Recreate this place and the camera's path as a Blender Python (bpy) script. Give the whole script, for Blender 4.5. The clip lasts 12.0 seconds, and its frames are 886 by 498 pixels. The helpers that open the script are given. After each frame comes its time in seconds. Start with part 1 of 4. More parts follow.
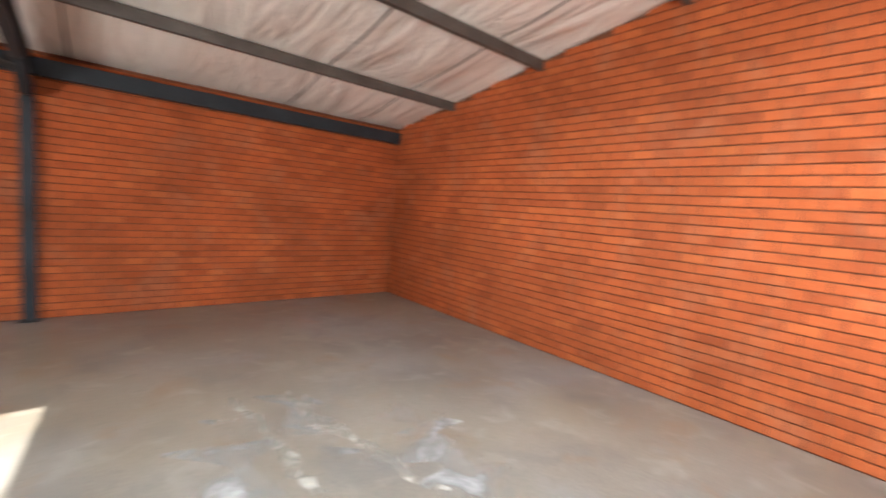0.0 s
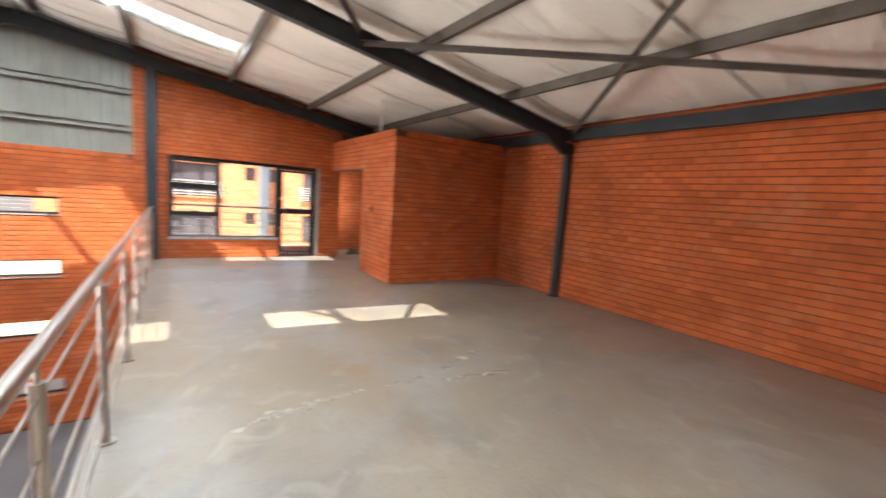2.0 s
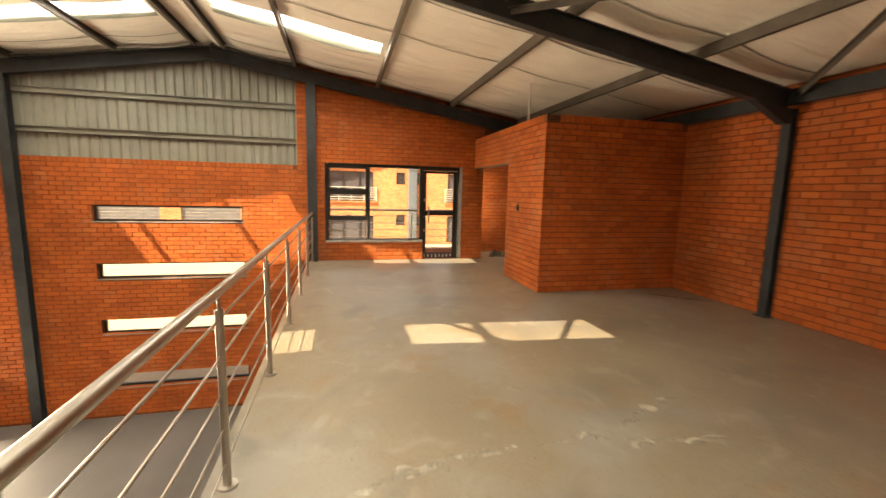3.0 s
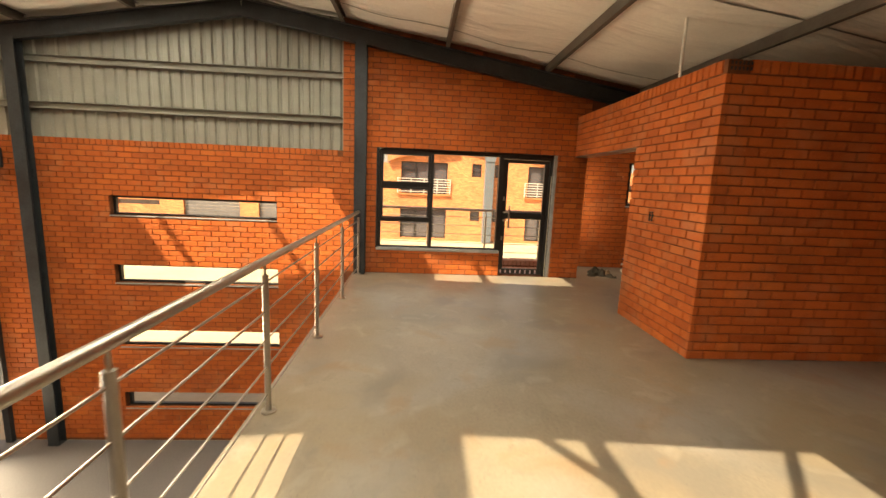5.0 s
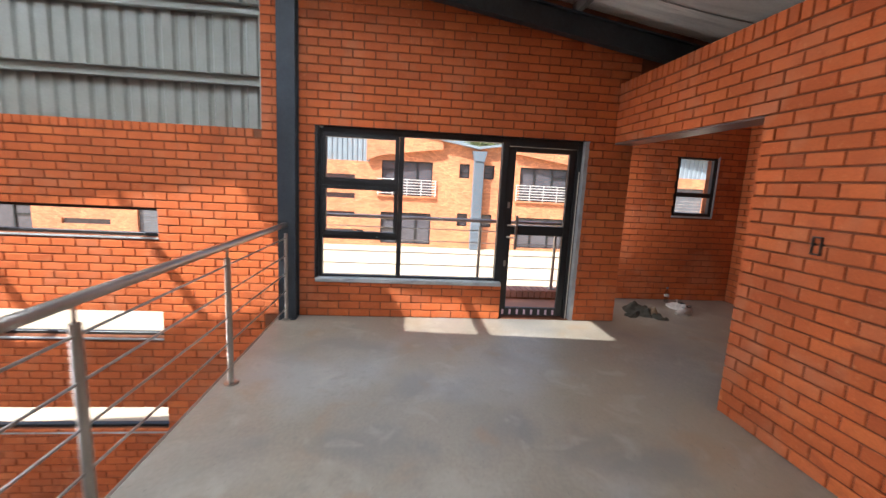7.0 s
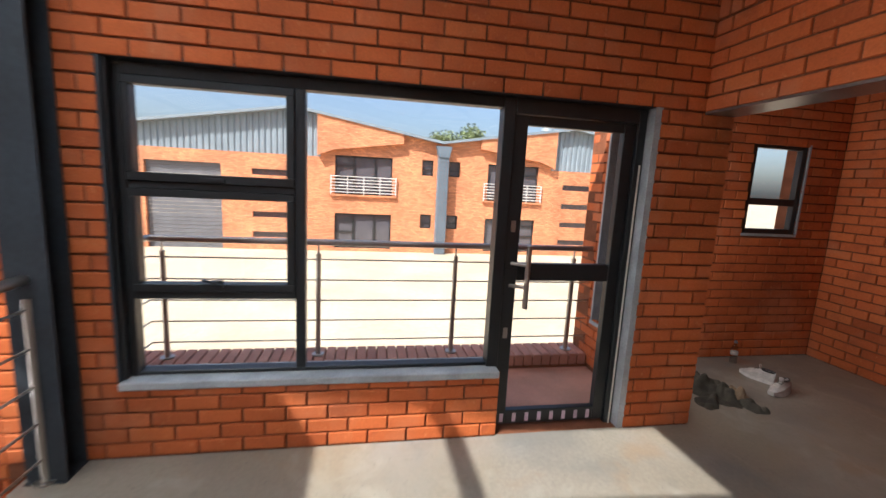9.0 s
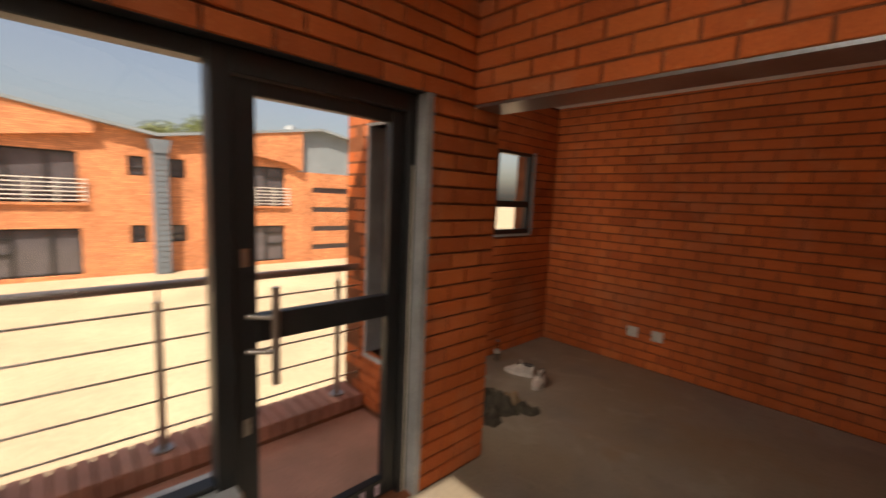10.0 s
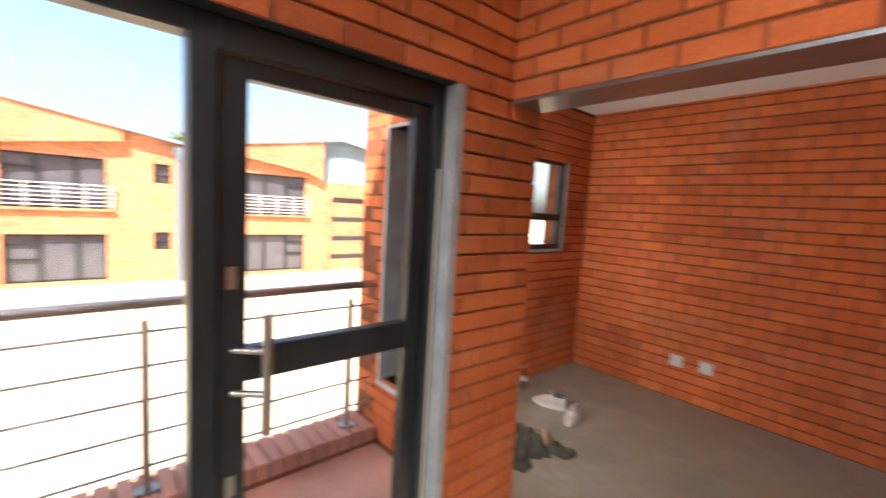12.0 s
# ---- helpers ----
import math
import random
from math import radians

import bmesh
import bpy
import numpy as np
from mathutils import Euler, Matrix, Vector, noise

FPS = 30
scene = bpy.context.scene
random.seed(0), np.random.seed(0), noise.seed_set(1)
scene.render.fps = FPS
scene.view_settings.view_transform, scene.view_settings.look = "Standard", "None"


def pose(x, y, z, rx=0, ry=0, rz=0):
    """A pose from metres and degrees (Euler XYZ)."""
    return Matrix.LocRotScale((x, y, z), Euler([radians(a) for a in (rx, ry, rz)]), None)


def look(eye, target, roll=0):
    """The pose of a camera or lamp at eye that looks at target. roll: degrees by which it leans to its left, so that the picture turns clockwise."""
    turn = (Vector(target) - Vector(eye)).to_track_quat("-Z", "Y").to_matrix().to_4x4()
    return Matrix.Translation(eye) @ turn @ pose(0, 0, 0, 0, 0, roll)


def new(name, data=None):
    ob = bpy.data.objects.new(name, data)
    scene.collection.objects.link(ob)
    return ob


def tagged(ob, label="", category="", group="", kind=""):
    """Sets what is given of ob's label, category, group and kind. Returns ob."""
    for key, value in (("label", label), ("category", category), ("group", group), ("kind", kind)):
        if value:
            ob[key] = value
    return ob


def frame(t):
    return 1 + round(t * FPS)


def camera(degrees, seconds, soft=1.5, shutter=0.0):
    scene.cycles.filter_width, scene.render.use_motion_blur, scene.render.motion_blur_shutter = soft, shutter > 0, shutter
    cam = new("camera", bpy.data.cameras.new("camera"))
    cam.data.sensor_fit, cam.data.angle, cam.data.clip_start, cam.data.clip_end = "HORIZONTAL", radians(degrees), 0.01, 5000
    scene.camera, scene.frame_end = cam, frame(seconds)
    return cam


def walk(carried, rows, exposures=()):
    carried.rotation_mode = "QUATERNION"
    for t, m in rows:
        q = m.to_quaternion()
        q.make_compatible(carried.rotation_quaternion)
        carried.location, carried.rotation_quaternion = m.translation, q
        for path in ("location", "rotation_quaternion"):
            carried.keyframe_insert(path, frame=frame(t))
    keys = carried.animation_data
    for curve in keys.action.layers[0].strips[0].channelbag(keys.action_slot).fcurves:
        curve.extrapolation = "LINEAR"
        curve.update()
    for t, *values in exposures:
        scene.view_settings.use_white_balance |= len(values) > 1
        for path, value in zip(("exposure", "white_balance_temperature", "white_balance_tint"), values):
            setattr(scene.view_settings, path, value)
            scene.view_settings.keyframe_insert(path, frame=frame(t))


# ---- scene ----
cam = camera(93.7, 12.0, 1.5, 0.5)
PATH = [
    (0, (-0.275, -0.026, 1.608), (0.999, 1.504, 1.418), 4.5),
    (0.5, (-0.339, 0.139, 1.663), (0.236, 2.043, 1.452), 5.4),
    (1, (-0.352, 0.248, 1.668), (-0.536, 2.229, 1.46), 4.6),
    (1.5, (-0.597, 0.417, 1.588), (-1.613, 2.129, 1.393), 3.8),
    (2, (-0.733, 0.714, 1.551), (-2.392, 1.806, 1.318), 4.0),
    (2.5, (-1.081, 0.838, 1.545), (-2.93, 1.551, 1.281), 2.7),
    (3, (-1.522, 0.961, 1.534), (-3.445, 1.437, 1.26), 1.4),
    (3.5, (-2.04, 1.087, 1.546), (-3.988, 1.429, 1.248), 2.3),
    (5.5, (-4.298, 1.393, 1.574), (-6.27, 1.502, 1.257), 2.3),
    (6, (-4.868, 1.456, 1.549), (-6.843, 1.602, 1.27), 2.5),
    (6.5, (-5.484, 1.544, 1.549), (-7.46, 1.682, 1.271), 1.7),
    (7, (-6.094, 1.608, 1.529), (-8.061, 1.799, 1.221), 2.9),
    (9, (-8.384, 1.917, 1.564), (-10.326, 2.28, 1.254), 3.0),
    (9.5, (-8.839, 2.047, 1.581), (-10.627, 2.893, 1.282), 2.9),
    (10, (-9.156, 2.264, 1.589), (-10.59, 3.637, 1.343), 2.5),
    (10.5, (-9.279, 2.443, 1.578), (-10.144, 4.235, 1.37), 2.4),
    (11, (-9.325, 2.519, 1.574), (-9.9, 4.42, 1.345), 2.8),
    (11.5, (-9.381, 2.536, 1.581), (-10.333, 4.28, 1.349), 3.1),
    (12, (-9.427, 2.454, 1.579), (-10.925, 3.765, 1.384), 3.3),
]
EXPOSURES = [(0.0, 2.45, 5900, 8), (0.5, 2.6, 5950, 8), (1.0, 2.7, 6100, 10), (1.5, 2.6, 6000, 10), (2.0, 2.25, 6200, 10), (2.5, 2.0, 6900, 10), (3.0, 1.85, 9800, 10), (3.6, 1.75, 12200, 10),
             (5.3, 1.7, 9200, 10), (6.2, 1.75, 6800, 10), (7.0, 1.7, 5800, 10), (9.0, 1.35, 5900, 10), (9.5, 1.2, 6700, 12), (10.0, 0.95, 8000, 16), (10.5, 1.5, 8900, 14), (11.0, 2.1, 7700, 13), (11.5, 2.45, 6800, 11), (12.0, 2.4, 6200, 10)]
walk(cam, [(t, look(eye, target, roll)) for t, eye, target, roll in PATH], EXPOSURES)

# ---- world, sun, exposure ----
SUN_TRAVEL = Vector((-0.45, 0.60, -1.0)).normalized()
world = bpy.data.worlds.new("sky")
scene.world = world
world.use_nodes = True
wn = world.node_tree.nodes
sky = wn.new("ShaderNodeTexSky")
sky.sky_type = "NISHITA"
sky.sun_disc = False
sky.sun_elevation = math.asin(-SUN_TRAVEL.z)
sky.sun_rotation = math.atan2(-SUN_TRAVEL.x, -SUN_TRAVEL.y)
sky.dust_density = 4.0
wn["Background"].inputs["Strength"].default_value = 0.09
world.node_tree.links.new(sky.outputs[0], wn["Background"].inputs["Color"])
sun = new("sun", bpy.data.lights.new("sun", "SUN"))
sun.data.energy, sun.data.angle, sun.data.color = 5.0, radians(0.55), (1.0, 0.93, 0.82)
sun.matrix_world = look((30, -40, 70), tuple(Vector((30, -40, 70)) + SUN_TRAVEL))


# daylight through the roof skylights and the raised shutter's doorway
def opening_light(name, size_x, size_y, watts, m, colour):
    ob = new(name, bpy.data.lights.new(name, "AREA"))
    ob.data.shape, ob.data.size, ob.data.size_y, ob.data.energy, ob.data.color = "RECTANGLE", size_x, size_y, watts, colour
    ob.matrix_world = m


SKY_TINT = (0.96, 0.98, 1.0)
for x, watts in ((0.83, 60), (-3.91, 52), (-8.66, 50)):
    opening_light("skylight_daylight", 0.64, 2.5, watts, pose(x, 0.36, 4.10, -9.4, 0, 0), SKY_TINT)
for x, watts in ((0.83, 60), (-3.91, 48), (-9.15, 26)):
    opening_light("skylight_daylight", 0.64, 2.4, watts, pose(x, -3.18, 4.10, 9.4, 0, 0), SKY_TINT)
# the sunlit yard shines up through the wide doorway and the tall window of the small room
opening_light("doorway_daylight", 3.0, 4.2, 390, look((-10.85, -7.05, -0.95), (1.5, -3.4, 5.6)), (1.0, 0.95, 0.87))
opening_light("window_daylight", 0.62, 1.5, 5, look((-11.35, 4.17, 1.25), (-11.0, 6.4, 1.15)), (1.0, 0.96, 0.90))


# ---- materials ----
def material(name, base=(0.5, 0.5, 0.5), rough=0.6, metal=0.0, spread=0.12, scale=6.0, fine=60.0, bump=0.15, depth=0.004,
             tint=None, piece=0.0, spec=0.5):
    """Principled surface with blotches at one scale and grain at another; piece: how far each piece differs from its neighbour."""
    m = bpy.data.materials.new(name)
    m.use_nodes = True
    nt = m.node_tree
    n, l = nt.nodes, nt.links
    bsdf = n["Principled BSDF"]
    co = n.new("ShaderNodeTexCoord")
    geo = n.new("ShaderNodeNewGeometry")
    big = n.new("ShaderNodeTexNoise")
    big.inputs["Scale"].default_value, big.inputs["Detail"].default_value = scale, 5
    small = n.new("ShaderNodeTexNoise")
    small.inputs["Scale"].default_value, small.inputs["Detail"].default_value = fine, 4
    for t in (big, small):
        l.new(geo.outputs["Position"], t.inputs["Vector"])
    mixa = n.new("ShaderNodeMix")
    mixa.data_type = "RGBA"
    dark = [c * (1 - spread * 1.6) for c in base]
    lite = tint if tint else [min(1, c * (1 + spread * 1.6)) for c in base]
    mixa.inputs["A"].default_value = (*dark, 1)
    mixa.inputs["B"].default_value = (*lite, 1)
    ramp = n.new("ShaderNodeMapRange")
    ramp.inputs["From Min"].default_value, ramp.inputs["From Max"].default_value = 0.3, 0.7
    l.new(big.outputs[0], ramp.inputs["Value"])
    l.new(ramp.outputs[0], mixa.inputs["Factor"])
    grain = n.new("ShaderNodeMix")
    grain.data_type, grain.blend_type = "RGBA", "MULTIPLY"
    grain.inputs["Factor"].default_value = 1.0
    g2 = n.new("ShaderNodeMapRange")
    g2.inputs["From Min"].default_value, g2.inputs["From Max"].default_value = 0.25, 0.75
    g2.inputs["To Min"].default_value, g2.inputs["To Max"].default_value = 1 - spread, 1 + spread
    l.new(small.outputs[0], g2.inputs["Value"])
    l.new(mixa.outputs["Result"], grain.inputs["A"])
    l.new(g2.outputs[0], grain.inputs["B"])
    out = grain.outputs["Result"]
    if piece:
        info = n.new("ShaderNodeObjectInfo")
        add = n.new("ShaderNodeMath")
        add.operation = "ADD"
        fr = n.new("ShaderNodeMath")
        fr.operation = "FRACT"
        l.new(info.outputs["Random"], add.inputs[0])
        l.new(geo.outputs["Random Per Island"], add.inputs[1])
        l.new(add.outputs[0], fr.inputs[0])
        pr = n.new("ShaderNodeValToRGB")
        e = pr.color_ramp.elements
        e[0].position, e[0].color = 0.0, (1 - piece * 1.5, 1 - piece * 1.7, 1 - piece * 1.5, 1)
        e[1].position, e[1].color = 1.0, (1 + piece * 0.9, 1 + piece * 1.7, 1 + piece * 1.8, 1)
        mid = e.new(0.18)
        mid.color = (1 - piece * 0.35, 1 - piece * 0.4, 1 - piece * 0.4, 1)
        mid2 = e.new(0.88)
        mid2.color = (1 + piece * 0.3, 1 + piece * 0.35, 1 + piece * 0.35, 1)
        l.new(fr.outputs[0], pr.inputs["Fac"])
        pm = n.new("ShaderNodeMix")
        pm.data_type, pm.blend_type = "RGBA", "MULTIPLY"
        pm.inputs["Factor"].default_value = 1.0
        l.new(out, pm.inputs["A"])
        l.new(pr.outputs["Color"], pm.inputs["B"])
        out = pm.outputs["Result"]
    l.new(out, bsdf.inputs["Base Color"])
    rr = n.new("ShaderNodeMapRange")
    rr.inputs["To Min"].default_value, rr.inputs["To Max"].default_value = max(0.02, rough - 0.1), min(1, rough + 0.1)
    l.new(big.outputs[0], rr.inputs["Value"])
    l.new(rr.outputs[0], bsdf.inputs["Roughness"])
    bsdf.inputs["Metallic"].default_value = metal
    bsdf.inputs["Specular IOR Level"].default_value = spec
    if bump:
        b = n.new("ShaderNodeBump")
        b.inputs["Strength"].default_value, b.inputs["Distance"].default_value = bump, depth
        l.new(small.outputs[0], b.inputs["Height"])
        l.new(b.outputs[0], bsdf.inputs["Normal"])
    return m


def glass_material(name, tint=(1, 1, 1), dim=0.0):
    m = bpy.data.materials.new(name)
    m.use_nodes = True
    n, l = m.node_tree.nodes, m.node_tree.links
    n.remove(n["Principled BSDF"])
    tr, gl, mx, lw, pw, ma = (n.new(k) for k in ("ShaderNodeBsdfTransparent", "ShaderNodeBsdfGlossy", "ShaderNodeMixShader", "ShaderNodeLayerWeight", "ShaderNodeMath", "ShaderNodeMath"))
    tr.inputs["Color"].default_value = (*[c * (1 - dim) for c in tint], 1)
    gl.inputs["Roughness"].default_value = 0.02
    lw.inputs["Blend"].default_value = 0.5
    pw.operation, pw.inputs[1].default_value = "POWER", 5.0
    ma.operation, ma.inputs[1].default_value, ma.inputs[2].default_value = "MULTIPLY_ADD", 0.5, 0.03
    l.new(lw.outputs["Facing"], pw.inputs[0])
    l.new(pw.outputs[0], ma.inputs[0])
    l.new(ma.outputs[0], mx.inputs[0])
    l.new(tr.outputs[0], mx.inputs[1])
    l.new(gl.outputs[0], mx.inputs[2])
    l.new(mx.outputs[0], n["Material Output"].inputs["Surface"])
    return m


def skylight_material():
    """Clear ribbed plastic sheet: lets the sun through, scatters a little of it."""
    m = bpy.data.materials.new("ribbed plastic skylight")
    m.use_nodes = True
    n, l = m.node_tree.nodes, m.node_tree.links
    n.remove(n["Principled BSDF"])
    tr, tl, mx = (n.new(k) for k in ("ShaderNodeBsdfTransparent", "ShaderNodeBsdfTranslucent", "ShaderNodeMixShader"))
    tr.inputs["Color"].default_value = (0.93, 0.95, 0.95, 1)
    tl.inputs["Color"].default_value = (0.80, 0.88, 0.95, 1)
    mx.inputs[0].default_value = 0.3
    l.new(tr.outputs[0], mx.inputs[1])
    l.new(tl.outputs[0], mx.inputs[2])
    l.new(mx.outputs[0], n["Material Output"].inputs["Surface"])
    return m


def concrete_material():
    """Power-floated screed: grey with sandy and rusty blotches, pale cement laitance and trowel sheen."""
    m = material("screed", (0.228, 0.198, 0.158), 0.36, 0, 0.13, 0.9, 40, 0.10, 0.002, spec=0.4)
    n, l = m.node_tree.nodes, m.node_tree.links
    bsdf = n["Principled BSDF"]
    src = bsdf.inputs["Base Color"].links[0].from_socket
    geo = n["Geometry"]

    def layer(src, scale, lo, hi, colour, amount, warp=1.0, detail=6):
        t = n.new("ShaderNodeTexNoise")
        t.inputs["Scale"].default_value, t.inputs["Detail"].default_value, t.inputs["Distortion"].default_value = scale, detail, warp
        l.new(geo.outputs["Position"], t.inputs["Vector"])
        r = n.new("ShaderNodeMapRange")
        r.inputs["From Min"].default_value, r.inputs["From Max"].default_value = lo, hi
        r.inputs["To Max"].default_value = amount
        l.new(t.outputs[0], r.inputs["Value"])
        x = n.new("ShaderNodeMix")
        x.data_type = "RGBA"
        l.new(r.outputs[0], x.inputs["Factor"])
        l.new(src, x.inputs["A"])
        x.inputs["B"].default_value = (*colour, 1)
        return x.outputs["Result"]

    src = layer(src, 0.40, 0.44, 0.62, (0.25, 0.20, 0.135), 0.55, 0.6)
    src = layer(src, 0.65, 0.50, 0.66, (0.265, 0.262, 0.255), 0.55, 0.5)
    src = layer(src, 1.5, 0.52, 0.68, (0.14, 0.135, 0.125), 0.55, 0.4)
    src = layer(src, 2.1, 0.58, 0.70, (0.25, 0.15, 0.075), 0.4, 0.5)
    src = layer(src, 3.2, 0.56, 0.72, (0.33, 0.30, 0.245), 0.5, 0.9)
    src = layer(src, 11.0, 0.56, 0.74, (0.17, 0.155, 0.125), 0.4, 0.6)
    src = layer(src, 45.0, 0.68, 0.74, (0.10, 0.09, 0.08), 0.5, 0.2, 2)
    l.new(src, bsdf.inputs["Base Color"])
    return m


def insulation_material():
    """White foil-faced blanket with soft wrinkles across the roof."""
    m = material("insulation", (0.88, 0.85, 0.79), 0.4, 0, 0.04, 1.2, 30, 0.0, spec=0.4)
    n, l = m.node_tree.nodes, m.node_tree.links
    geo = n["Geometry"]
    mp = n.new("ShaderNodeMapping")
    mp.inputs["Scale"].default_value = (2.6, 0.5, 0.5)
    mp.inputs["Rotation"].default_value = (0, 0, 0.35)
    t = n.new("ShaderNodeTexNoise")
    t.inputs["Scale"].default_value, t.inputs["Detail"].default_value, t.inputs["Distortion"].default_value = 1.1, 4, 0.6
    l.new(geo.outputs["Position"], mp.inputs["Vector"])
    l.new(mp.outputs[0], t.inputs["Vector"])
    b = n.new("ShaderNodeBump")
    b.inputs["Strength"].default_value, b.inputs["Distance"].default_value = 0.7, 0.18
    l.new(t.outputs[0], b.inputs["Height"])
    l.new(b.outputs[0], n["Principled BSDF"].inputs["Normal"])
    return m


def brick_material():
    """Wire-cut clay: pieces differ in tone, with smoky patches and a pale dust bloom."""
    m = material("clay brick", (0.47, 0.112, 0.031), 0.82, 0, 0.13, 1.1, 90, 0.5, 0.004, piece=0.15, spec=0.25)
    n, l = m.node_tree.nodes, m.node_tree.links
    bsdf = n["Principled BSDF"]
    src = bsdf.inputs["Base Color"].links[0].from_socket
    for scale, lo, hi, colour, amount, warp in ((2.6, 0.52, 0.72, (0.44, 0.17, 0.085), 0.5, 0.6), (7.0, 0.58, 0.75, (0.24, 0.06, 0.025), 0.45, 0.4), (38.0, 0.62, 0.74, (0.60, 0.24, 0.10), 0.4, 0.3)):
        t = n.new("ShaderNodeTexNoise")
        t.inputs["Scale"].default_value, t.inputs["Detail"].default_value, t.inputs["Distortion"].default_value = scale, 5, warp
        l.new(n["Geometry"].outputs["Position"], t.inputs["Vector"])
        r = n.new("ShaderNodeMapRange")
        r.inputs["From Min"].default_value, r.inputs["From Max"].default_value, r.inputs["To Max"].default_value = lo, hi, amount
        l.new(t.outputs[0], r.inputs["Value"])
        x = n.new("ShaderNodeMix")
        x.data_type = "RGBA"
        l.new(r.outputs[0], x.inputs["Factor"])
        l.new(src, x.inputs["A"])
        x.inputs["B"].default_value = (*colour, 1)
        src = x.outputs["Result"]
    l.new(src, bsdf.inputs["Base Color"])
    return m


BRICK = brick_material()
MORTAR = material("mortar", (0.185, 0.071, 0.037), 0.95, 0, 0.15, 8, 120, 0.4, 0.004, spec=0.1)
SCREED = concrete_material()
# same concrete as upstairs; darker base stands in for the dimmer light below
DIM_SLAB = material("shade-darkened ground storey concrete", (0.12, 0.118, 0.118), 0.6, 0, 0.12, 0.8, 40, 0.1, 0.002)
STEEL = material("dark grey painted steel", (0.030, 0.036, 0.042), 0.5, 0, 0.18, 3, 40, 0.05, 0.001, spec=0.3)
PURLIN = material("grey galvanised purlin", (0.125, 0.11, 0.096), 0.5, 0.3, 0.15, 4, 50, 0.05, 0.001)
INOX = material("brushed stainless steel", (0.44, 0.41, 0.37), 0.36, 1.0, 0.05, 5, 90, 0.03, 0.0005)
ALU = material("charcoal aluminium", (0.012, 0.014, 0.015), 0.42, 0, 0.12, 5, 60, 0.03, 0.0005)
SHEET = material("grey-green roof sheet", (0.27, 0.275, 0.24), 0.42, 0.15, 0.06, 2.5, 40, 0.04, 0.001)
PLASTER = material("grey cement plaster", (0.33, 0.34, 0.34), 0.8, 0, 0.12, 6, 70, 0.3, 0.002)
GALV = material("galvanised lintel", (0.30, 0.30, 0.30), 0.36, 0.85, 0.1, 6, 60, 0.05, 0.001)
PALEBOX = material("pale grey conduit plastic", (0.50, 0.49, 0.46), 0.6, 0, 0.08, 12, 60, 0.05, 0.001)
WHITE = material("white ceiling board", (0.72, 0.70, 0.66), 0.7, 0, 0.04, 2, 50, 0.05, 0.001)
INSUL = insulation_material()
SKYLIGHT = skylight_material()
GLASS = glass_material("clear glass")
DARKGLASS = glass_material("tinted glass", (0.35, 0.33, 0.42))
YARD = material("pale yard paving", (0.36, 0.295, 0.205), 0.9, 0, 0.10, 0.35, 7, 0.2, 0.01)


# ---- helpers for shapes ----
def box(bm, x0, x1, y0, y1, z0, z1):
    v = [bm.verts.new(p) for p in ((x0, y0, z0), (x1, y0, z0), (x1, y1, z0), (x0, y1, z0), (x0, y0, z1), (x1, y0, z1), (x1, y1, z1), (x0, y1, z1))]
    for f in ((3, 2, 1, 0), (4, 5, 6, 7), (0, 1, 5, 4), (1, 2, 6, 5), (2, 3, 7, 6), (3, 0, 4, 7)):
        bm.faces.new([v[i] for i in f])


def boxes(*bs):
    bm = bmesh.new()
    for b in bs:
        box(bm, *b)
    return bm


def rounded(bm, r=0.004, seg=1):
    bmesh.ops.bevel(bm, geom=list(bm.edges), offset=r, segments=seg, affect="EDGES", profile=0.7)
    return bm


def prism(bm, pts, axis, a, b):
    """Pushes an outline of (u, v) pairs along an axis from a to b. axis x: (y, z); y: (x, z); z: (x, y)."""
    def at(u, v, w):
        return {"x": (w, u, v), "y": (u, w, v), "z": (u, v, w)}[axis]
    p = [bm.verts.new(at(u, v, a)) for u, v in pts]
    q = [bm.verts.new(at(u, v, b)) for u, v in pts]
    k = len(pts)
    bm.faces.new(p)
    bm.faces.new(q[::-1])
    for i in range(k):
        bm.faces.new((p[i], q[i], q[(i + 1) % k], p[(i + 1) % k]))
    bmesh.ops.recalc_face_normals(bm, faces=list(bm.faces))
    return bm


def bar(bm, a, b, r, seg=10):
    """A round bar from a to b."""
    a, b = Vector(a), Vector(b)
    m = Matrix.Translation((a + b) / 2) @ (b - a).to_track_quat("Z", "Y").to_matrix().to_4x4()
    bmesh.ops.create_cone(bm, cap_ends=True, segments=seg, radius1=r, radius2=r, depth=(b - a).length, matrix=m)
    return bm


def beam(bm, a, b, w, h, up=(0, 0, 1)):
    """A square-edged bar from a to b, w wide and h deep."""
    a, b = Vector(a), Vector(b)
    d = (b - a).normalized()
    s = d.cross(Vector(up)).normalized()
    u = s.cross(d)
    vs = [bm.verts.new(p + s * (i * w / 2) + u * (j * h / 2)) for p in (a, b) for i, j in ((-1, -1), (1, -1), (1, 1), (-1, 1))]
    for f in ((3, 2, 1, 0), (4, 5, 6, 7), (0, 1, 5, 4), (1, 2, 6, 5), (2, 3, 7, 6), (3, 0, 4, 7)):
        bm.faces.new([vs[i] for i in f])
    return bm


